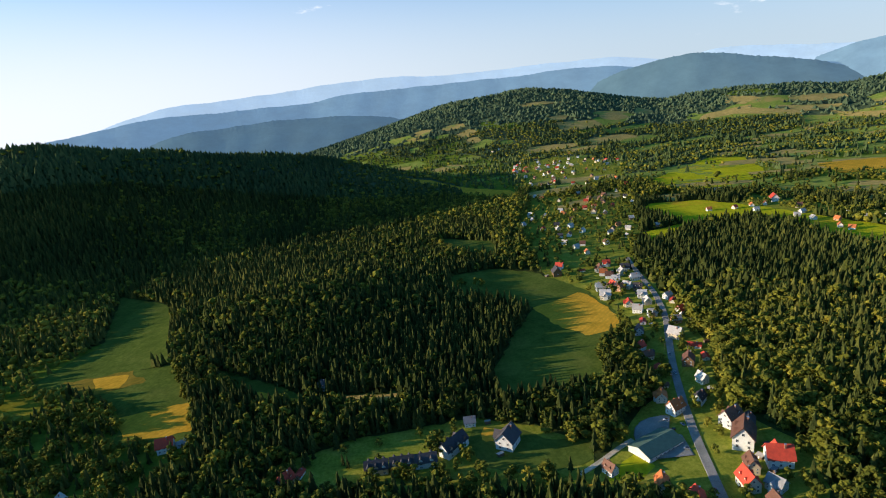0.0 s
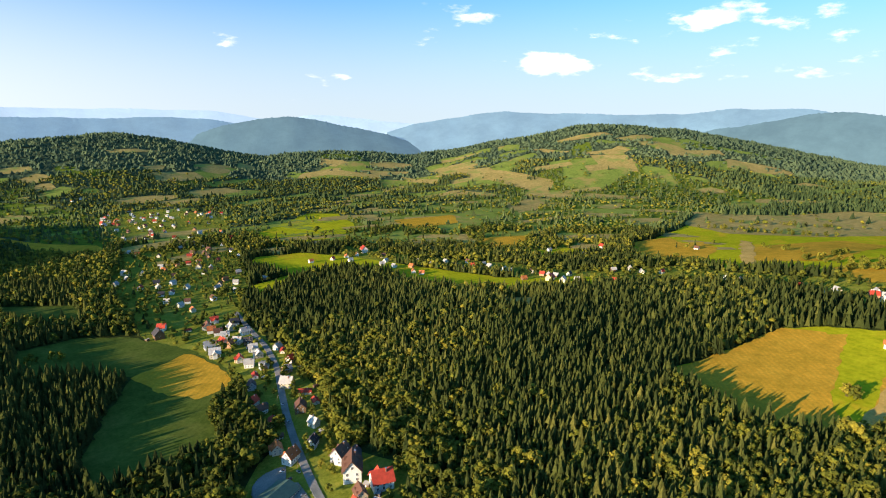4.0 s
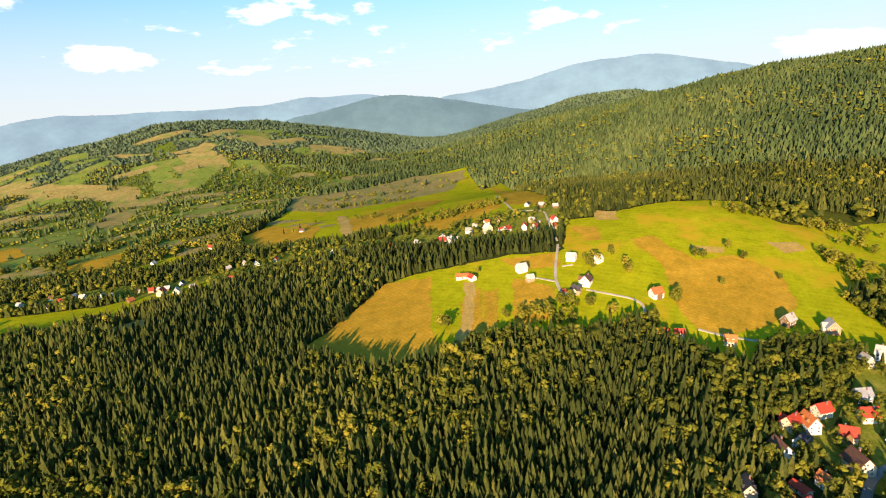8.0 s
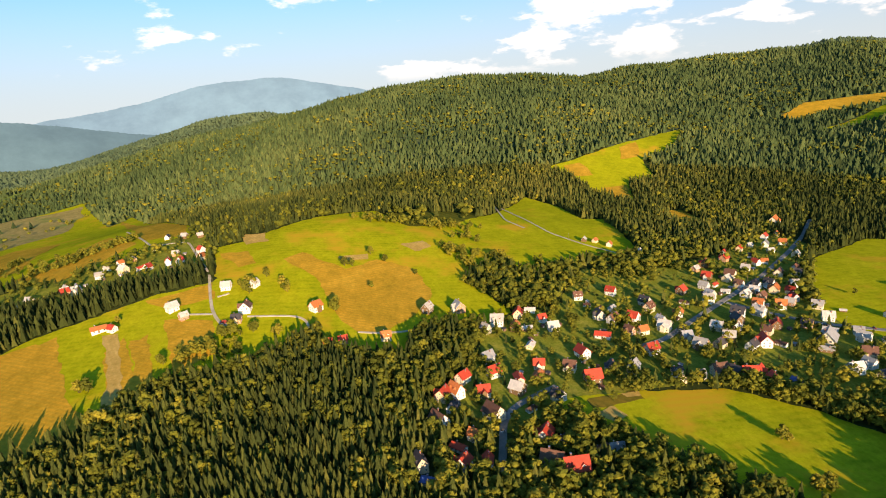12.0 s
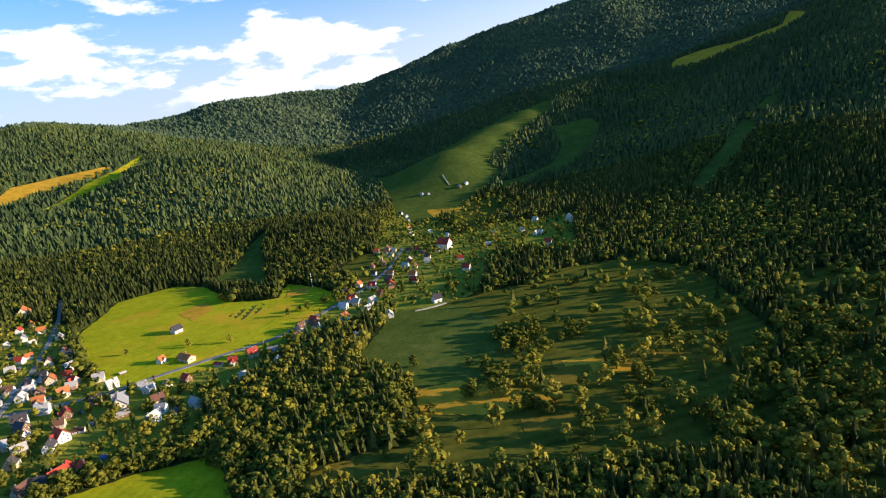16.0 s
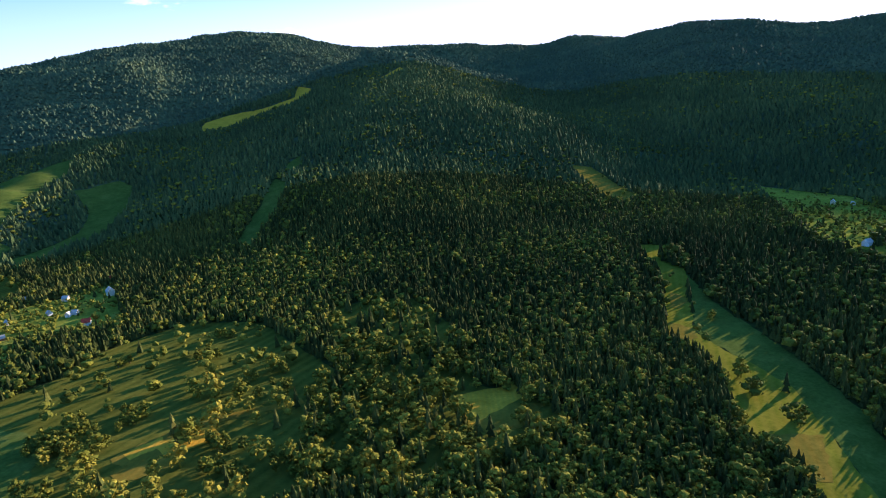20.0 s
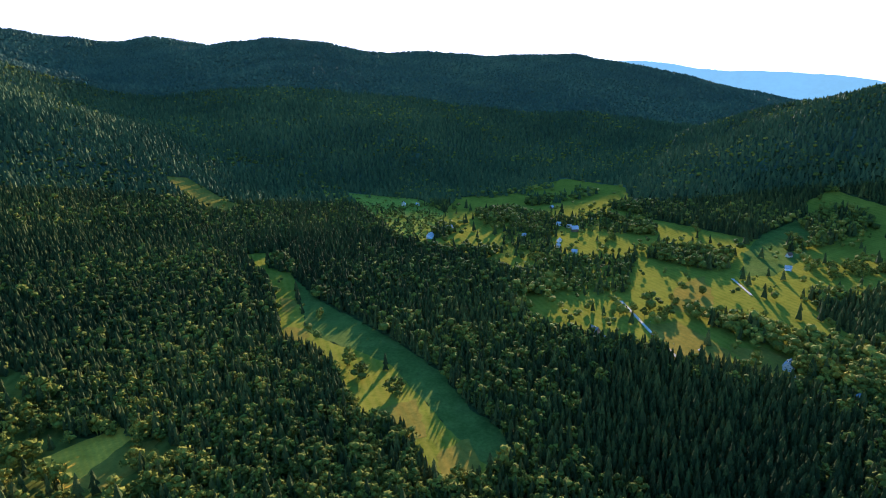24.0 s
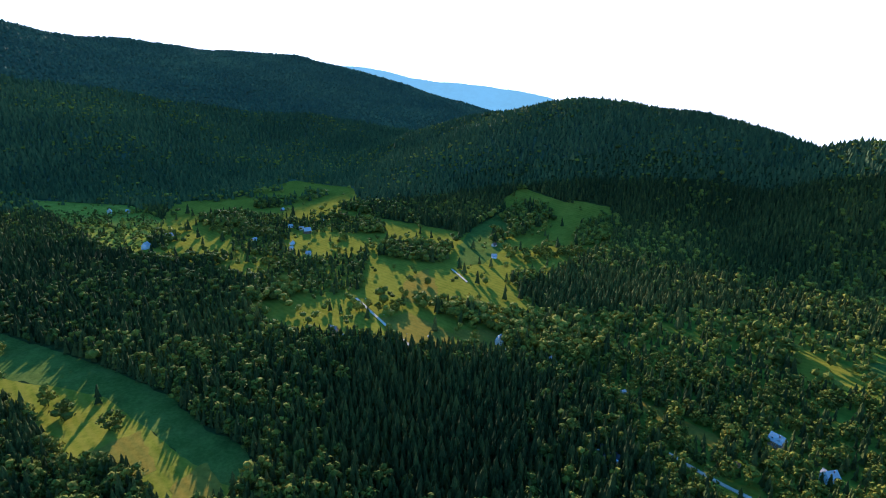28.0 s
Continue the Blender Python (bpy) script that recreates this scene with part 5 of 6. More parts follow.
def scatter(name, shapes, pts, high, wide, tint, material, label, category="forest"):
    """Many trees as one mesh."""
    cos, tris, tin, at = [], [], [], 0
    pick = rng.integers(0, len(shapes), len(pts))
    z = terrain(pts[:, 0], pts[:, 1]) if len(pts) else np.zeros(0)
    for k, (co, tri) in enumerate(shapes):
        sel = np.where(pick == k)[0]
        if not len(sel):
            continue
        a = rng.uniform(0, 6.28, len(sel))
        c, s = np.cos(a)[:, None] * (high * wide)[sel][:, None], np.sin(a)[:, None] * (high * wide)[sel][:, None]
        x = co[None, :, 0] * c - co[None, :, 1] * s + pts[sel, 0][:, None]
        y = co[None, :, 0] * s + co[None, :, 1] * c + pts[sel, 1][:, None]
        zz = co[None, :, 2] * high[sel][:, None] + z[sel][:, None]
        cos.append(np.stack([x, y, zz], -1).reshape(-1, 3))
        tris.append((tri[None] + (np.arange(len(sel)) * len(co))[:, None, None] + at).reshape(-1, 3))
        tin.append(np.repeat(tint[sel], len(co)))
        at += len(sel) * len(co)
    if cos:
        ob = new(name, mesh_from(name, np.concatenate(cos), np.concatenate(tris), material, np.concatenate(tin)))
        tagged(ob, label, category, kind="stuff")


def jittered(r0, r1, step):
    k = int(r1 / step) + 1
    g = np.arange(-k, k + 1) * step
    x, y = np.meshgrid(g, g)
    p = np.stack([x.ravel(), y.ravel()], 1).astype(float)
    p[:, 0] += step * 0.5 * (np.round(p[:, 1] / step) % 2)
    p = p + rng.uniform(-0.42, 0.42, p.shape) * step
    d = np.hypot(p[:, 0], p[:, 1])
    return p[(d >= r0) & (d < r1)]


CON_NEAR = [conifer_shape(4, 8, 0.17, s) for s in range(6)]
CON_MID = [conifer_shape(2, 6, 0.19, s, False) for s in range(5)]
CON_FAR = [conifer_shape(1, 6, 0.24, s, False) for s in range(4)]
CON_REMOTE = [conifer_shape(1, 4, 0.3, s, False) for s in range(4)]
BRO_NEAR = [broadleaf_shape(7, 14, s) for s in range(8)]
BRO_MID = [broadleaf_shape(2, 11, s, False) for s in range(6)]
BRO_FAR = [broadleaf_shape(1, 0, s, False) for s in range(4)]

for ring, r0, r1, step, cs, bs, tall in (("near", 250, 650, 4.9, CON_NEAR, BRO_NEAR, 1.0), ("middle", 650, 1500, 6.2, CON_MID, BRO_MID, 1.0),
                                         ("distant", 1500, 2800, 10.5, CON_FAR, BRO_FAR, 1.0), ("remote", 2800, 4600, 18, CON_REMOTE, CON_REMOTE, 0.8)):
    p = jittered(r0, r1, step)
    share, dens, size = woods(p[:, 0], p[:, 1])
    keep = rng.random(len(p)) < dens
    p, share = p[keep], share[keep]
    con = rng.random(len(p)) < share
    a, _ = rolling(p[:, 0] * 2.1 + 300, p[:, 1] * 2.1)
    c, _ = rolling(p[:, 0] * 0.6 + 150, p[:, 1] * 0.6 + 400)
    tint = np.clip(rng.normal(0.4, 0.2, len(p)) + 0.2 * a + 0.22 * c, 0, 1)
    high = rng.normal(16, 3.4, len(p)).clip(7, 26) * tall
    high *= size[keep]
    wide = rng.uniform(0.85, 1.25, len(p)) * (1.0 if step < 10 else 1.3 if step < 12 else 2.4)
    q = con
    # the farther rings take foliage with haze mixed into its colour
    scatter(ring + "_spruce_forest", cs, p[q], high[q], wide[q], tint[q], SPRUCE if r1 < 1600 else SPRUCE_HAZED if r1 < 3000 else SPRUCE_FAR_HAZED, "dense dark green spruce forest on the slopes")
    q = ~con
    scatter(ring + "_broadleaf_trees", bs, p[q], high[q] * 0.95, wide[q] * 1.2, tint[q], LEAVES if r1 < 3000 else SPRUCE_FAR_HAZED, "scattered olive green broad-leaved trees")


# ---- groves, hedgerows and single trees ----
def lone_tree(k):
    top = new("tree")
    co, tri = broadleaf_shape(9, 26, 40 + k)
    n_trunk, f_trunk = 8, 8
    for name, c, t, material in (("trunk", co[:n_trunk], tri[:f_trunk], BARK), ("crown", co[n_trunk:], tri[f_trunk:] - n_trunk, LEAVES)):
        ob = new(name, mesh_from(name, c, t, material, np.full(len(c), 0.25 + 0.12 * k)))
        ob.parent = top
    return tagged(top, "round leafy tree standing in the meadow", "tree", "meadow trees")


lone = [lone_tree(k) for k in range(6)]
placed = [False] * 6
singles, massed = 0, []
for x0, y0, x1, y1, wide, count in GROVES:
    for _ in range(count):
        s = rng.random()
        x, y = x0 + (x1 - x0) * s + rng.normal(0, wide * 0.7), y0 + (y1 - y0) * s + rng.normal(0, wide * 0.7)
        if count <= 14 and singles < 290 and math.hypot(x, y) < 1200:
            k, high = int(rng.integers(0, 6)), rng.uniform(8, 15)
            m = pose(x, y, float(terrain(x, y)) - 0.1, 0, 0, rng.uniform(0, 360)) @ Matrix.Diagonal((high * 1.15, high * 1.15, high, 1))
            if placed[k]:
                keep = lone[k].matrix_basis.copy()
                lone[k].matrix_basis = Matrix()
                copy_thing(lone[k], m)
                lone[k].matrix_basis = keep
            else:
                lone[k].matrix_basis, placed[k] = m, True
            singles += 1
        else:
            massed.append((x, y))
massed = np.array(massed)
scatter("hedgerow_trees", BRO_NEAR, massed, rng.uniform(8, 16, len(massed)), rng.uniform(1.0, 1.4, len(massed)), rng.uniform(0.1, 0.8, len(massed)), LEAVES, "hedgerows and groves of green broad-leaved trees", "trees")


# ---- houses ----
def part(name, bm, material, parent, label=""):
    """One mesh object under a thing or a part."""
    me = bpy.data.meshes.new(name)
    bm.to_mesh(me)
    bm.free()
    for m in material if isinstance(material, (list, tuple)) else [material]:
        me.materials.append(m)
    ob = new(name, me)
    ob.parent = parent
    return tagged(ob, label) if label else ob


def box(bm, x0, x1, y0, y1, z0, z1, slot=0):
    v = [bm.verts.new(p) for p in ((x0, y0, z0), (x1, y0, z0), (x1, y1, z0), (x0, y1, z0), (x0, y0, z1), (x1, y0, z1), (x1, y1, z1), (x0, y1, z1))]
    for f in ((3, 2, 1, 0), (4, 5, 6, 7), (0, 1, 5, 4), (1, 2, 6, 5), (2, 3, 7, 6), (3, 0, 4, 7)):
        bm.faces.new([v[i] for i in f]).material_index = slot


def prism(bm, outline, x0, x1):
    """The outline (y, z) drawn out along x."""
    a, b = [bm.verts.new((x0, y, z)) for y, z in outline], [bm.verts.new((x1, y, z)) for y, z in outline]
    n = len(outline)
    bm.faces.new(a[::-1]), bm.faces.new(b)
    for i in range(n):
        bm.faces.new((a[i], a[(i + 1) % n], b[(i + 1) % n], b[i]))


def gable_body(l, w, h, rise):
    bm = bmesh.new()
    prism(bm, [(-w / 2, -2.5), (w / 2, -2.5), (w / 2, h), (0, h + rise), (-w / 2, h)], -l / 2, l / 2)
    bmesh.ops.recalc_face_normals(bm, faces=bm.faces)
    return bm


def gable_roof(l, w, h, rise, over=0.7, thick=0.28):
    bm = bmesh.new()
    k = rise / (w / 2)
    e = w / 2 + over
    up = thick * math.hypot(1, k)
    prism(bm, [(-e, h - over * k + 0.03), (0, h + rise + 0.03), (e, h - over * k + 0.03), (e, h - over * k + up), (0, h + rise + up), (-e, h - over * k + up)], -l / 2 - over, l / 2 + over)
    bmesh.ops.recalc_face_normals(bm, faces=bm.faces)
    return bm


def window_mesh(w=1.1, h=1.35):
    """A casement facing +y, its back in the plane y = 0: a frame with a mullion and two panes set back in it, all one piece."""
    bm = bmesh.new()
    xs, zs = (-w / 2, -w / 2 + 0.1, -0.04, 0.04, w / 2 - 0.1, w / 2), (0, 0.1, h - 0.1, h)
    v = {(i, k): bm.verts.new((x, 0.09, z)) for i, x in enumerate(xs) for k, z in enumerate(zs)}
    for i in range(5):
        for k in range(3):
            if k == 1 and i in (1, 3):
                c = [(i, k), (i + 1, k), (i + 1, k + 1), (i, k + 1)]
                b = [bm.verts.new((v[q].co.x, 0.04, v[q].co.z)) for q in c]
                bm.faces.new(b).material_index = 1
                for q in range(4):
                    bm.faces.new((v[c[q]], v[c[(q + 1) % 4]], b[(q + 1) % 4], b[q]))
            else:
                bm.faces.new((v[i, k], v[i + 1, k], v[i + 1, k + 1], v[i, k + 1]))
    rim = [v[i, 0] for i in range(6)] + [v[5, k] for k in (1, 2, 3)] + [v[i, 3] for i in range(4, -1, -1)] + [v[0, 2], v[0, 1]]
    back = [bm.verts.new((q.co.x, -0.05, q.co.z)) for q in rim]
    for q in range(len(rim)):
        n = (q + 1) % len(rim)
        bm.faces.new((rim[q], back[q], back[n], rim[n]))
    bmesh.ops.recalc_face_normals(bm, faces=bm.faces)
    return bm


def shared(name, mesh, parent, m):
    ob = new(name, mesh)
    ob.parent = parent
    ob.matrix_basis = m
    return ob


WINDOW = None


def house(roof, form, label, near):
    """A house 10 m long on an Empty at its base. form 0: plain, 1: with a cross gable, 2: low and long, 3: with dormers."""
    global WINDOW
    l, w, h, rise = ((10, 8.2, 4.6, 4.2), (10, 8.6, 4.8, 4.4), (10, 5.6, 2.7, 1.7), (10, 7.4, 5.2, 4.4))[form]
    top = new("house")
    part("wall", gable_body(l, w, h, rise), WALL, top)
    part("roof", gable_roof(l, w, h, rise), ROOFS[roof], top)
    if WINDOW is None:
        bm = window_mesh()
        WINDOW = bpy.data.meshes.new("window")
        bm.to_mesh(WINDOW)
        bm.free()
        WINDOW.materials.append(FRAME), WINDOW.materials.append(GLASS)
    levels = (0.9, 3.0) if h > 4 else (0.9,)
    for side in (0, 180) if near else ():
        for z in levels:
            for x in ((-3.2, 0.2, 3.2) if form != 3 else (-3.6, -1.2, 1.2, 3.6)):
                if not (side == 0 and z == 0.9 and x == 0.2):
                    shared("window", WINDOW, top, pose(0, 0, 0, 0, 0, side) @ pose(x, w / 2, z))
    for side in (90, -90):
        for y, z in ([(-2, 0.9), (2, 0.9), (-2, 3.0), (2, 3.0), (0, h + 0.7)] if h > 4 and near else [(0, 2.0 if h > 4 else 0.9)]):
            shared("window", WINDOW, top, pose(0, 0, 0, 0, 0, side) @ pose(y, l / 2, z))
    bm = bmesh.new()
    box(bm, -0.3, 0.75, w / 2 - 0.05, w / 2 + 0.1, 0, 2.1)
    part("door", bm, WOOD, top, "dark wooden door")
    bm = bmesh.new()
    box(bm, 1.6, 2.3, -1.6, -0.9, h + rise * 0.4, h + rise + 0.9)
    stack = part("chimney", bm, BRICK, top, "brick chimney")
    bm = bmesh.new()
    box(bm, 1.5, 2.4, -1.7, -0.8, h + rise + 0.904, h + rise + 1.05)
    part("chimney_cap", bm, METAL, stack) if near else bm.free()
    if form == 1:
        bm = bmesh.new()
        prism(bm, [(-2, -2.5), (2, -2.5), (2, h), (0, h + 2.4), (-2, h)], w / 2 - 0.2, w / 2 + 1.8)
        bmesh.ops.rotate(bm, verts=bm.verts, cent=(0, 0, 0), matrix=Matrix.Rotation(radians(90), 3, "Z"))
        bmesh.ops.recalc_face_normals(bm, faces=bm.faces)
        porch = part("porch", bm, WALL, top)
        bm = bmesh.new()
        prism(bm, [(-2.6, h - 0.72), (0, h + 2.42), (2.6, h - 0.72), (2.6, h - 0.4), (0, h + 2.8), (-2.6, h - 0.4)], 0.4, w / 2 + 2.4)
        bmesh.ops.rotate(bm, verts=bm.verts, cent=(0, 0, 0), matrix=Matrix.Rotation(radians(90), 3, "Z"))
        bmesh.ops.recalc_face_normals(bm, faces=bm.faces)
        part("porch_roof", bm, ROOFS[roof], porch)
    if form == 3:
        for x in (-2.4, 2.4):
            for s in (-1, 1):
                bm = bmesh.new()
                prism(bm, [(x - 0.9, h - 0.2), (x + 0.9, h - 0.2), (x + 0.9, h + 1.6), (x, h + 2.4), (x - 0.9, h + 1.6)], s * 0.6, s * (w / 2 - 0.7))
                bmesh.ops.rotate(bm, verts=bm.verts, cent=(0, 0, 0), matrix=Matrix(((0, 1, 0), (1, 0, 0), (0, 0, 1))))
                bmesh.ops.recalc_face_normals(bm, faces=bm.faces)
                dormer = part("dormer", bm, WALL, top)
                bm = bmesh.new()
                prism(bm, [(x - 1.2, h + 1.36), (x, h + 2.44), (x + 1.2, h + 1.36), (x + 1.2, h + 1.62), (x, h + 2.7), (x - 1.2, h + 1.62)], s * 0.3, s * (w / 2 - 0.4))
                bmesh.ops.rotate(bm, verts=bm.verts, cent=(0, 0, 0), matrix=Matrix(((0, 1, 0), (1, 0, 0), (0, 0, 1))))
                bmesh.ops.recalc_face_normals(bm, faces=bm.faces)
                part("dormer_roof", bm, ROOFS[roof], dormer)
    return tagged(top, label, "house", "houses of the valley")


ROOF_WORDS = {"r": "red tiled", "o": "orange tiled", "b": "brown tiled", "d": "dark slate", "g": "grey sheet-metal", "w": "pale weathered", "u": "blue sheet-metal", "n": "green sheet-metal", "y": "pale yellow"}
FORM_WORDS = ("two-storey rendered house with a steep {} gable roof", "rendered house with a gabled porch and steep {} roof", "low farm building with a shallow {} roof", "tall rendered house with dormers in its {} roof")
models = {}
rnd = random.Random(11)


def settle(x, y, turn, size, roof, form=None):
    size = size * 1.12 if size < 11 else size
    if form is None:
        form = 2 if size < 8 or size > 20 else rnd.choice((0, 0, 1, 1, 3, 2))
    near = math.hypot(x, y) < 760
    z = float(terrain(x, y)) + 0.35
    m = pose(x, y, z, 0, 0, turn) @ Matrix.Scale(size / 10 if form != 2 or size < 14 else size / 12, 4)
    if (roof, form, near) not in models:
        models[roof, form, near] = house(roof, form, FORM_WORDS[form].format(ROOF_WORDS[roof]), near)
        models[roof, form, near].matrix_basis = m
    else:
        src = models[roof, form, near]
        keep = src.matrix_basis.copy()
        src.matrix_basis = Matrix()
        copy_thing(src, m)
        src.matrix_basis = keep


# more houses along the roads and in the far town
wanted = [h for row in HAMLETS for h in row]
taken = [(q[0], q[1]) for q in wanted]


def free(x, y, gap):
    return all(math.hypot(x - a, y - b) > gap for a, b in taken)


def in_village(x, y):
    return any(k == "V" and inside(np.array([x]), np.array([y]), poly)[0] for k, poly in LAND) and not any(k in "MDS" and inside(np.array([x]), np.array([y]), poly)[0] for k, poly in LAND)


def clear_of_roads(x, y):
    for _, wide, way in ROADS:
        for (x0, y0), (x1, y1) in zip(way, way[1:]):
            ex, ey = x1 - x0, y1 - y0
            s = min(max(((x - x0) * ex + (y - y0) * ey) / (ex * ex + ey * ey + 1e-6), 0), 1)
            if math.hypot(x - x0 - s * ex, y - y0 - s * ey) < wide / 2 + 7:
                return False
    return True


for kind, wide, way in [r for r in ROADS if r[0] == "a" and r[1] < 10]:
    for (x0, y0), (x1, y1) in zip(way, way[1:]):
        span = math.hypot(x1 - x0, y1 - y0)
        for _ in range(int(span / 5)):
            s, off = rnd.random(), rnd.choice((-1, 1)) * rnd.choice((13, 16, 28, 34, 46, 58, 70))
            x, y = x0 + (x1 - x0) * s - (y1 - y0) / span * off, y0 + (y1 - y0) * s + (x1 - x0) / span * off
            if free(x, y, 16) and in_village(x, y) and clear_of_roads(x, y):
                taken.append((x, y))
                wanted.append((x, y, math.degrees(math.atan2(y1 - y0, x1 - x0)) + rnd.choice((0, 90)) + rnd.uniform(-8, 8), rnd.uniform(8, 12), rnd.choice("rrobbdwwg")))
for _ in range(2600):
    x, y = rnd.uniform(150, 620), rnd.uniform(900, 2100)
    if len(taken) < 520 and free(x, y, 22) and in_village(x, y):
        taken.append((x, y))
        wanted.append((x, y, rnd.uniform(0, 180), rnd.uniform(8, 12), rnd.choice("rrobbdwwg")))

# the nearest stand by themselves, those of the far hamlets are one mesh
wanted.sort(key=lambda q: math.hypot(q[0], q[1]))
for q in wanted[:255]:
    settle(*q)
roof_keys = list(ROOFS)
far = bmesh.new()
for x, y, turn, size, roof in wanted[255:]:
    size = size * 0.95 if size < 16 else size
    w, h, rise = size * 0.8, size * 0.46, size * 0.42
    m = pose(x, y, float(terrain(x, y)) + 0.3, 0, 0, turn)
    for made, slot in ((gable_body(size, w, h, rise), 0), (gable_roof(size, w, h, rise), 1 + roof_keys.index(roof))):
        made.transform(m)
        got = [far.verts.new(v.co) for v in made.verts]
        made.verts.index_update()
        for f in made.faces:
            far.faces.new([got[v.index] for v in f.verts]).material_index = slot
        made.free()
me = bpy.data.meshes.new("distant_houses")
far.to_mesh(me)
far.free()
for m in [WALL_FAR] + [ROOFS[k] for k in roof_keys]:
    me.materials.append(m)
tagged(new("distant_houses", me), "small white and tile-roofed houses of the far hamlets", "houses", kind="stuff")


# ---- larger buildings ----
def hall(name, l, w, h, rise, roof, wall, label, category, x, y, turn, bays=6):
    top = new(name)
    top.matrix_basis = pose(x, y, float(terrain(x, y)) + 0.3, 0, 0, turn)
    part("wall", gable_body(l, w, h, rise), wall, top)
    part("roof", gable_roof(l, w, h, rise, 0.8, 0.35), ROOFS[roof], top)
    for side in (0, 180):
        for i in range(bays):
            for z in ((0.9,) if h < 5 else (0.9, 3.6)):
                shared("window", WINDOW, top, pose(0, 0, 0, 0, 0, side) @ pose((i + 0.5) / bays * l - l / 2, w / 2, z) @ Matrix.Diagonal((1.6, 1, 1.1, 1)))
    bm = bmesh.new()
    box(bm, l / 2 - 0.05, l / 2 + 0.12, -1.6, 1.6, 0, 2.5)
    part("door", bm, WOOD, top, "wide dark door")
    return tagged(top, label, category)


def gabled_block(top, x, turn, l, w, h, rise, gables):
    """One wing of the guest house, with steep gables on both sides."""
    at = pose(x, 0, 0, 0, 0, turn)
    for nm, bm, mat in (("wall", gable_body(l, w, h, rise), WALL), ("roof", gable_roof(l, w, h, rise), ROOFS["d"])):
        part(nm, bm, mat, top).matrix_basis = at
    for i in range(gables):
        gx = (i + 0.5) / gables * l - l / 2
        for s in (-1, 1):
            bm = bmesh.new()
            prism(bm, [(gx - 1.5, h - 0.4), (gx + 1.5, h - 0.4), (gx + 1.5, h + 1.2), (gx, h + 3.2), (gx - 1.5, h + 1.2)], s * 0.5, s * (w / 2 - 0.15))
            bmesh.ops.rotate(bm, verts=bm.verts, cent=(0, 0, 0), matrix=Matrix(((0, 1, 0), (1, 0, 0), (0, 0, 1))))
            bmesh.ops.recalc_face_normals(bm, faces=bm.faces)
            gable = part("gable", bm, WALL, top)
            gable.matrix_basis = at
            bm = bmesh.new()
            prism(bm, [(gx - 2.0, h + 0.75), (gx, h + 3.3), (gx + 2.0, h + 0.75), (gx + 2.0, h + 1.1), (gx, h + 3.65), (gx - 2.0, h + 1.1)], s * 0.3, s * (w / 2 + 0.3))
            bmesh.ops.rotate(bm, verts=bm.verts, cent=(0, 0, 0), matrix=Matrix(((0, 1, 0), (1, 0, 0), (0, 0, 1))))
            bmesh.ops.recalc_face_normals(bm, faces=bm.faces)
            part("gable_roof", bm, ROOFS["d"], gable)
            for z in (0.8, 3.4):
                shared("window", WINDOW, top, at @ pose(0, 0, 0, 0, 0, 0 if s > 0 else 180) @ pose(gx * s, w / 2, z) @ Matrix.Diagonal((1.8, 1, 1.2, 1)))


def guest_house(x, y, turn, label, wings):
    top = new("guest_house")
    top.matrix_basis = pose(x, y, float(terrain(x, y)) + 0.3, 0, 0, turn)
    for w in wings:
        gabled_block(top, *w)
    return tagged(top, label, "hotel")


def flat_hall(x, y, turn, l, w, h, label):
    top = new("factory_building")
    top.matrix_basis = pose(x, y, float(terrain(x, y)) + 0.2, 0, 0, turn)
    bm = bmesh.new()
    box(bm, -l / 2, l / 2, -w / 2, w / 2, -2, h)
    part("wall", bm, WALL, top)
    bm = bmesh.new()
    box(bm, -l / 2 - 0.3, l / 2 + 0.3, -w / 2 - 0.3, w / 2 + 0.3, h + 0.004, h + 0.5)
    part("roof", bm, ROOFS["d"], top)
    for i in range(4):
        bm = bmesh.new()
        box(bm, -1.5, 1.5, -1, 1, 0, 1.1)
        part("roof_light", bm, FRAME, top).matrix_basis = pose((i - 1.5) * l / 4.5, w * 0.2 * (-1) ** i, h + 0.5)
    for i in range(9):
        for s in (0, 180):
            shared("window", WINDOW, top, pose(0, 0, 0, 0, 0, s) @ pose((i - 4) * l / 10, w / 2, 1.6) @ Matrix.Diagonal((2, 1, 1, 1)))
    return tagged(top, label, "building")


def car(x, y, turn, paint, label):
    top = new("car")
    bm = bmesh.new()
    prism(bm, [(-2.1, 0.3), (2.1, 0.3), (2.1, 0.75), (1.1, 0.9), (-2.05, 0.95)], -0.85, 0.85)
    bmesh.ops.recalc_face_normals(bm, faces=bm.faces)
    bmesh.ops.bevel(bm, geom=bm.edges[:], offset=0.06, segments=1, affect="EDGES")
    part("body", bm, paint, top)
    bm = bmesh.new()
    prism(bm, [(-1.9, 0.92), (1.0, 0.88), (0.35, 1.42), (-1.4, 1.45)], -0.74, 0.74)
    bmesh.ops.recalc_face_normals(bm, faces=bm.faces)
    part("cabin", bm, [GLASS], top, "dark glazed cabin")
    for wx in (-0.85, 0.85):
        for wy in (-1.3, 1.35):
            bm = bmesh.new()
            bmesh.ops.create_cone(bm, cap_ends=True, segments=12, radius1=0.32, radius2=0.32, depth=0.2)
            bmesh.ops.rotate(bm, verts=bm.verts, cent=(0, 0, 0), matrix=Matrix.Rotation(radians(90), 3, "Y"))
            part("wheel", bm, RUBBER, top).matrix_basis = pose(wx, wy, 0.32)
    top.matrix_basis = pose(x, y, float(lifted_z(np.array(x), np.array(y), 0.55)) + 0.02, 0, 0, turn)
    return tagged(top, label, "car", "cars in the valley")


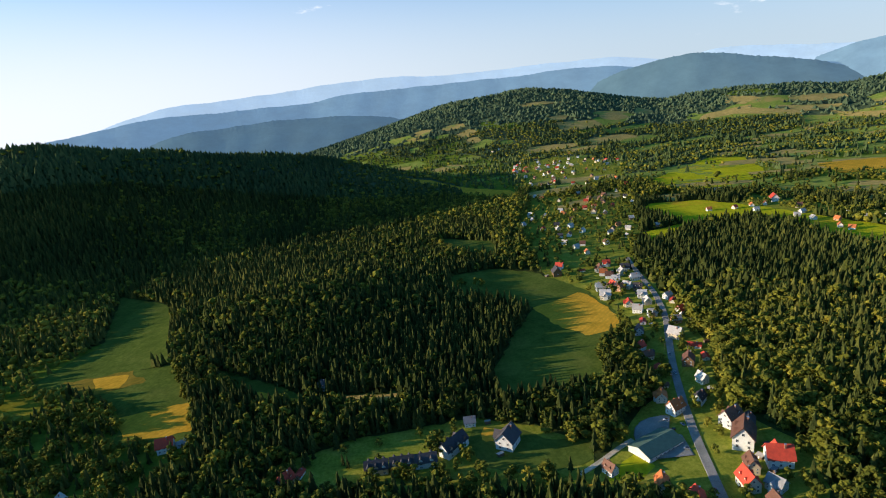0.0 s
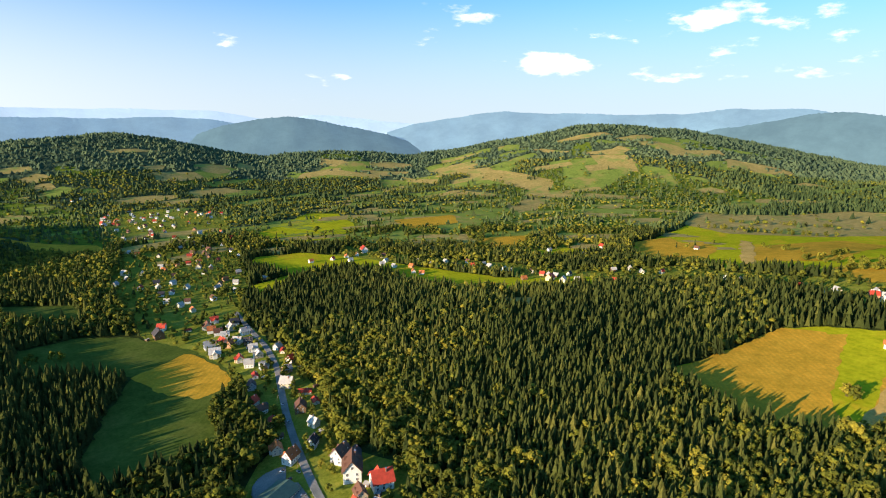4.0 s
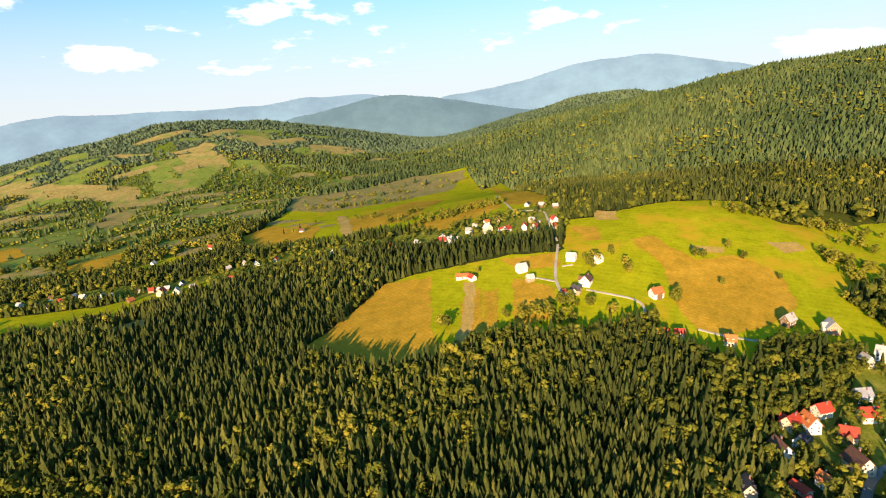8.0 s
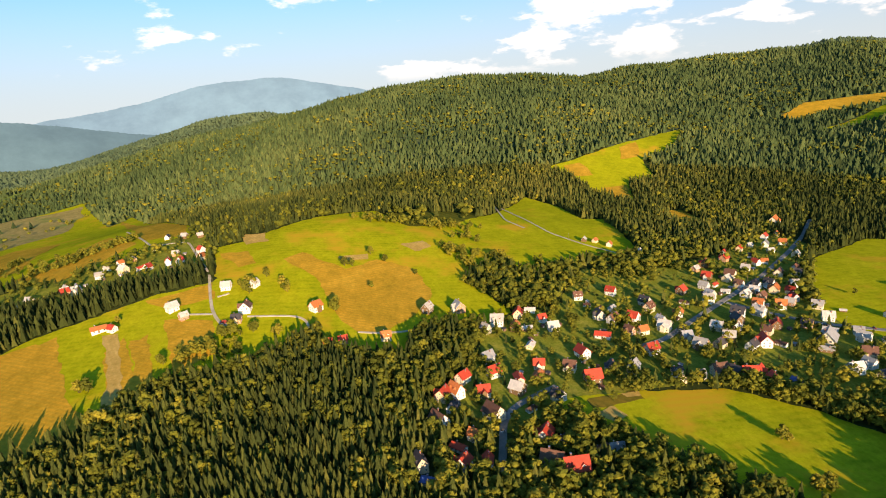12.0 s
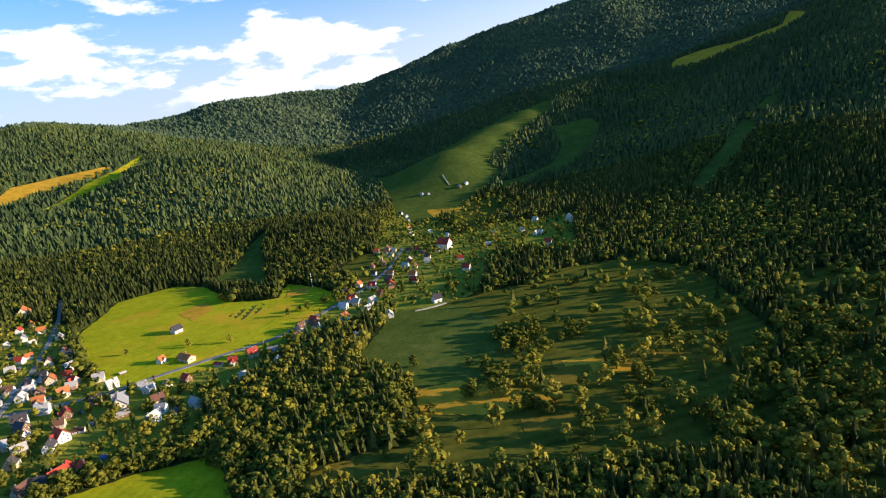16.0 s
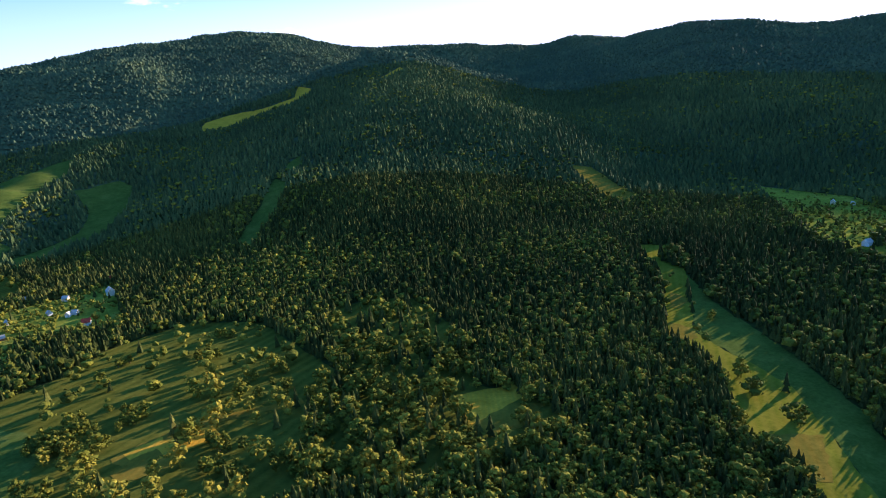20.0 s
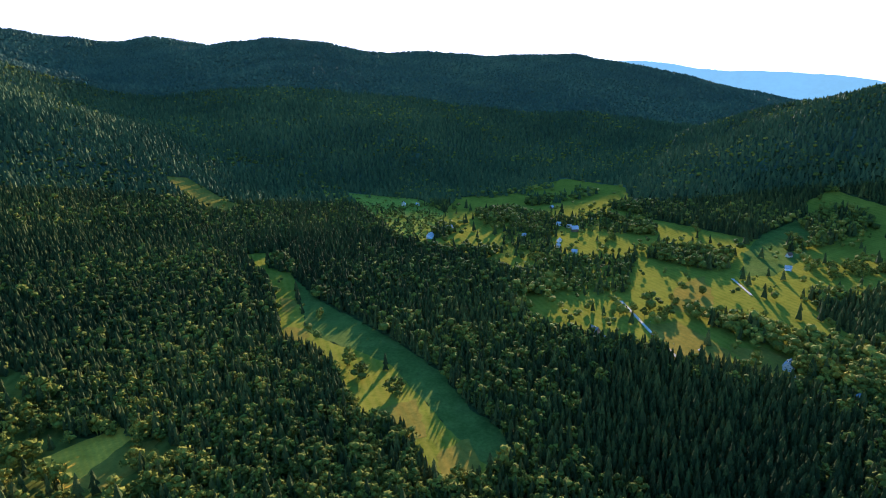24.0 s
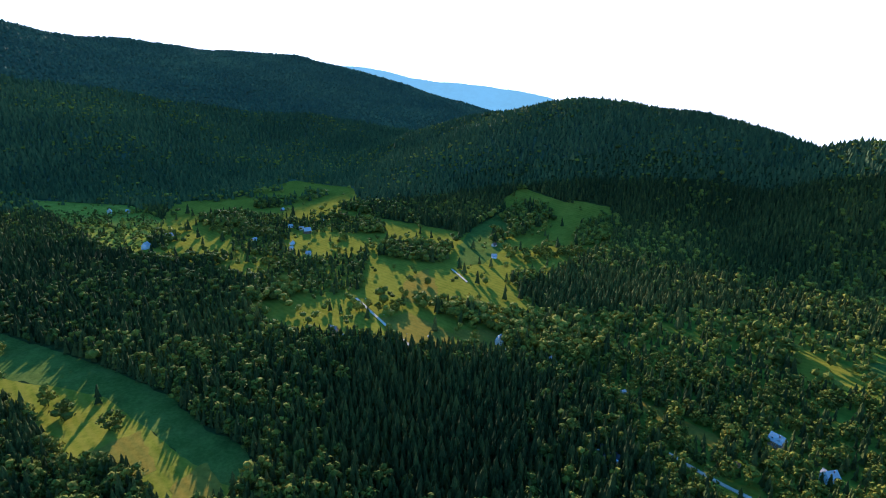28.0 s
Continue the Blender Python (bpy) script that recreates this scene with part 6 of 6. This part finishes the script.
def mast(x, y, high, label):
    """A lattice mast: three legs with braces."""
    top = new("mast")
    top.matrix_basis = pose(x, y, float(terrain(x, y)))
    for k in range(3):
        a, b = k * 2.094, (k + 1) * 2.094
        bm = bmesh.new()
        p0, p1 = Vector((0.9 * math.cos(a), 0.9 * math.sin(a), -0.5)), Vector((0.35 * math.cos(a), 0.35 * math.sin(a), high))
        for q, r in ((p0, 0.16), (p1, 0.12)):
            for i in range(4):
                bm.verts.new(q + Vector((r * math.cos(i * 1.571), r * math.sin(i * 1.571), 0)))
        bm.verts.ensure_lookup_table()
        for i in range(4):
            bm.faces.new([bm.verts[j] for j in (i, (i + 1) % 4, 4 + (i + 1) % 4, 4 + i)])
        part("leg", bm, METAL, top)
        for s in range(int(high / 2.5)):
            f0, f1 = s * 2.5 / high, (s + 1) * 2.5 / high
            r0, r1 = 0.9 - 0.55 * f0, 0.9 - 0.55 * f1
            bm = bmesh.new()
            u, v = Vector((r0 * math.cos(a), r0 * math.sin(a), f0 * high)), Vector((r1 * math.cos(b), r1 * math.sin(b), f1 * high))
            o = Vector((0, 0, 0.1))
            w = Vector((0.06 * math.cos(a), 0.06 * math.sin(a), 0))
            c = [bm.verts.new(q) for q in (u - o, u + o, v + o, v - o, u - o + w, u + o + w, v + o + w, v - o + w)]
            for f in ((0, 1, 2, 3), (7, 6, 5, 4), (0, 4, 5, 1), (3, 2, 6, 7), (1, 5, 6, 2), (0, 3, 7, 4)):
                bm.faces.new([c[i] for i in f])
            part("brace", bm, METAL, top)
    bm = bmesh.new()
    bmesh.ops.create_cone(bm, cap_ends=True, segments=10, radius1=0.7, radius2=0.7, depth=2.2)
    part("antenna", bm, FRAME, top, "pale drum antennas").matrix_basis = pose(0, 0, high - 0.6)
    return tagged(top, label, "mast")


def pylon(x, y, high, turn, label):
    """A lift pylon: a tapered post, a cross arm and sheaves."""
    top = new("lift_pylon")
    top.matrix_basis = pose(x, y, float(terrain(x, y)), 0, 0, turn)
    bm = bmesh.new()
    bmesh.ops.create_cone(bm, cap_ends=True, segments=8, radius1=0.55, radius2=0.35, depth=high)
    part("post", bm, METAL, top).matrix_basis = pose(0, 0, high / 2 - 0.5)
    bm = bmesh.new()
    box(bm, -3.2, 3.2, -0.3, 0.3, high - 0.6, high)
    part("cross_arm", bm, METAL, top)
    for s in (-2.8, 2.8):
        bm = bmesh.new()
        box(bm, s - 0.2, s + 0.2, -1.6, 1.6, high - 1.1, high - 0.64)
        part("sheave_train", bm, RUBBER, top)
    return tagged(top, label, "pylon", "ski lift pylons")


def utility_pole(x, y, turn):
    """A wooden pole with a cross arm and insulators."""
    top = new("utility_pole")
    top.matrix_basis = pose(x, y, float(terrain(x, y)), 0, 0, turn)
    bm = bmesh.new()
    bmesh.ops.create_cone(bm, cap_ends=True, segments=7, radius1=0.17, radius2=0.11, depth=9.5)
    part("post", bm, WOOD, top).matrix_basis = pose(0, 0, 4.4)
    bm = bmesh.new()
    box(bm, -0.9, 0.9, -0.06, 0.06, 8.5, 8.64)
    part("cross_arm", bm, METAL, top)
    for s in (-0.8, 0, 0.8):
        bm = bmesh.new()
        bmesh.ops.create_cone(bm, cap_ends=True, segments=6, radius1=0.07, radius2=0.04, depth=0.22)
        part("insulator", bm, FRAME, top).matrix_basis = pose(s, 0, 8.76 if s else 9.26)
    return tagged(top, "weathered wooden utility pole beside the way", "utility pole", "utility poles")


def shed(x, y, turn, roof):
    """A small garden shed with a lean-to roof."""
    top = new("shed")
    top.matrix_basis = pose(x, y, float(terrain(x, y)) + 0.2, 0, 0, turn)
    bm = bmesh.new()
    prism(bm, [(-1.6, -1), (1.6, -1), (1.6, 2.0), (-1.6, 2.7)], -2.3, 2.3)
    bmesh.ops.recalc_face_normals(bm, faces=bm.faces)
    part("wall", bm, WOOD, top)
    bm = bmesh.new()
    prism(bm, [(-1.95, 2.8), (1.95, 1.95), (1.95, 2.1), (-1.95, 2.95)], -2.6, 2.6)
    bmesh.ops.recalc_face_normals(bm, faces=bm.faces)
    part("roof", bm, ROOFS[roof], top)
    bm = bmesh.new()
    box(bm, -0.5, 0.5, 1.58, 1.66, 0, 1.8)
    part("door", bm, FRAME, top, "pale plank door")
    return tagged(top, "small wooden garden shed with a sloping roof", "shed", "garden sheds")


WHITE_PAINT, RED_PAINT, DARK_PAINT, SILVER = plain_mat("white_car_paint", (0.75, 0.75, 0.74), 0.3), plain_mat("red_car_paint", (0.4, 0.03, 0.02), 0.3), plain_mat("dark_car_paint", (0.04, 0.045, 0.06), 0.3), plain_mat("silver_car_paint", (0.45, 0.46, 0.48), 0.3, 0.6)

# poles along the ways, sheds among the gardens
for kind, wide, way in ROADS:
    if wide < 10:
        for (x0, y0), (x1, y1) in zip(way, way[1:]):
            span = math.hypot(x1 - x0, y1 - y0)
            for i in range(int(span / 48)):
                s = (i + 0.5) / max(1, int(span / 48))
                x, y = x0 + (x1 - x0) * s - (y1 - y0) / span * (wide / 2 + 2), y0 + (y1 - y0) * s + (x1 - x0) / span * (wide / 2 + 2)
                if math.hypot(x, y) < 1000 and free(x, y, 7):
                    utility_pole(x, y, math.degrees(math.atan2(y1 - y0, x1 - x0)) + 90)
made = 0
for a, b in list(taken):
    if made < 70 and math.hypot(a, b) < 900:
        ang, r = rnd.uniform(0, 6.28), rnd.uniform(11, 15)
        x, y = a + r * math.cos(ang), b + r * math.sin(ang)
        if free(x, y, 9.5) and in_village(x, y) and clear_of_roads(x, y):
            taken.append((x, y))
            shed(x, y, rnd.choice((0, 90, 30, 120)), rnd.choice("dgbw"))
            made += 1
# places
guest_house(-50, 381, 3, "guest house of linked white wings under steep dark gabled roofs", [(-17, 0, 17, 10, 5.2, 4.6, 3), (2, 0, 17, 10, 5.4, 4.8, 3), (20, 0, 16, 10, 5.2, 4.6, 2)])
guest_house(-9, 396, 48, "white guest house wing with a steep dark roof and dormer gables", [(0, 0, 24, 11, 6.2, 5.6, 3)])
hall("shop_hall", 34, 20, 3.6, 3.4, "n", WALL, "low shop hall with a green sheet roof beside the car park", "shop", 136, 366, 28, 8)
hall("farm_hall", 44, 13, 3.6, 2.6, "y", WALL, "long farm hall with a pale yellow roof", "barn", 576, 1200, 5, 9)
flat_hall(-370, 229, 22, 42, 15, 5, "long flat-roofed grey works building in the shade")
flat_hall(-399, 212, 20, 20, 9, 4.5, "small flat-roofed white works building")
mast(263, -870, 24, "slim pale lattice mast at the edge of the wood")
pylon(-330, -2326, 11, 25, "grey steel ski lift pylon beside the cleared run")
pylon(-408, -2215, 11, 25, "grey steel ski lift pylon beside the cleared run")
pylon(-501, -2237, 11, 25, "grey steel ski lift pylon beside the cleared run")
pylon(-618, -2324, 11, 25, "grey steel ski lift pylon beside the cleared run")
pylon(-725, -2419, 11, 25, "grey steel ski lift pylon beside the cleared run")
car(189, 460, -5, WHITE_PAINT, "white hatchback parked on the asphalt")
car(164, 386, 15, SILVER, "silver hatchback parked on the asphalt")
car(155, 369, 70, DARK_PAINT, "dark blue hatchback parked on the asphalt")
car(155, 382, 70, RED_PAINT, "red hatchback parked on the asphalt")
car(155, 395, 60, WHITE_PAINT, "white hatchback parked on the asphalt")
car(155, 358, 70, SILVER, "silver hatchback parked on the asphalt")
car(144, 371, 60, DARK_PAINT, "dark blue hatchback parked on the asphalt")
car(154, 313, -5, RED_PAINT, "red hatchback parked on the asphalt")
car(369, -167, 5, WHITE_PAINT, "white hatchback parked on the asphalt")
car(345, -163, 5, SILVER, "silver hatchback parked on the asphalt")
car(199, -770, 60, DARK_PAINT, "dark blue hatchback parked on the asphalt")
car(189, -761, 60, RED_PAINT, "red hatchback parked on the asphalt")
car(189, -775, 50, WHITE_PAINT, "white hatchback parked on the asphalt")
car(485, -480, 30, SILVER, "silver hatchback parked on the asphalt")
car(531, -598, 30, DARK_PAINT, "dark blue hatchback parked on the asphalt")
car(375, -590, 80, RED_PAINT, "red hatchback parked on the asphalt")
car(407, -556, 85, WHITE_PAINT, "white hatchback parked on the asphalt")
car(198, 495, 0, SILVER, "silver hatchback parked on the asphalt")
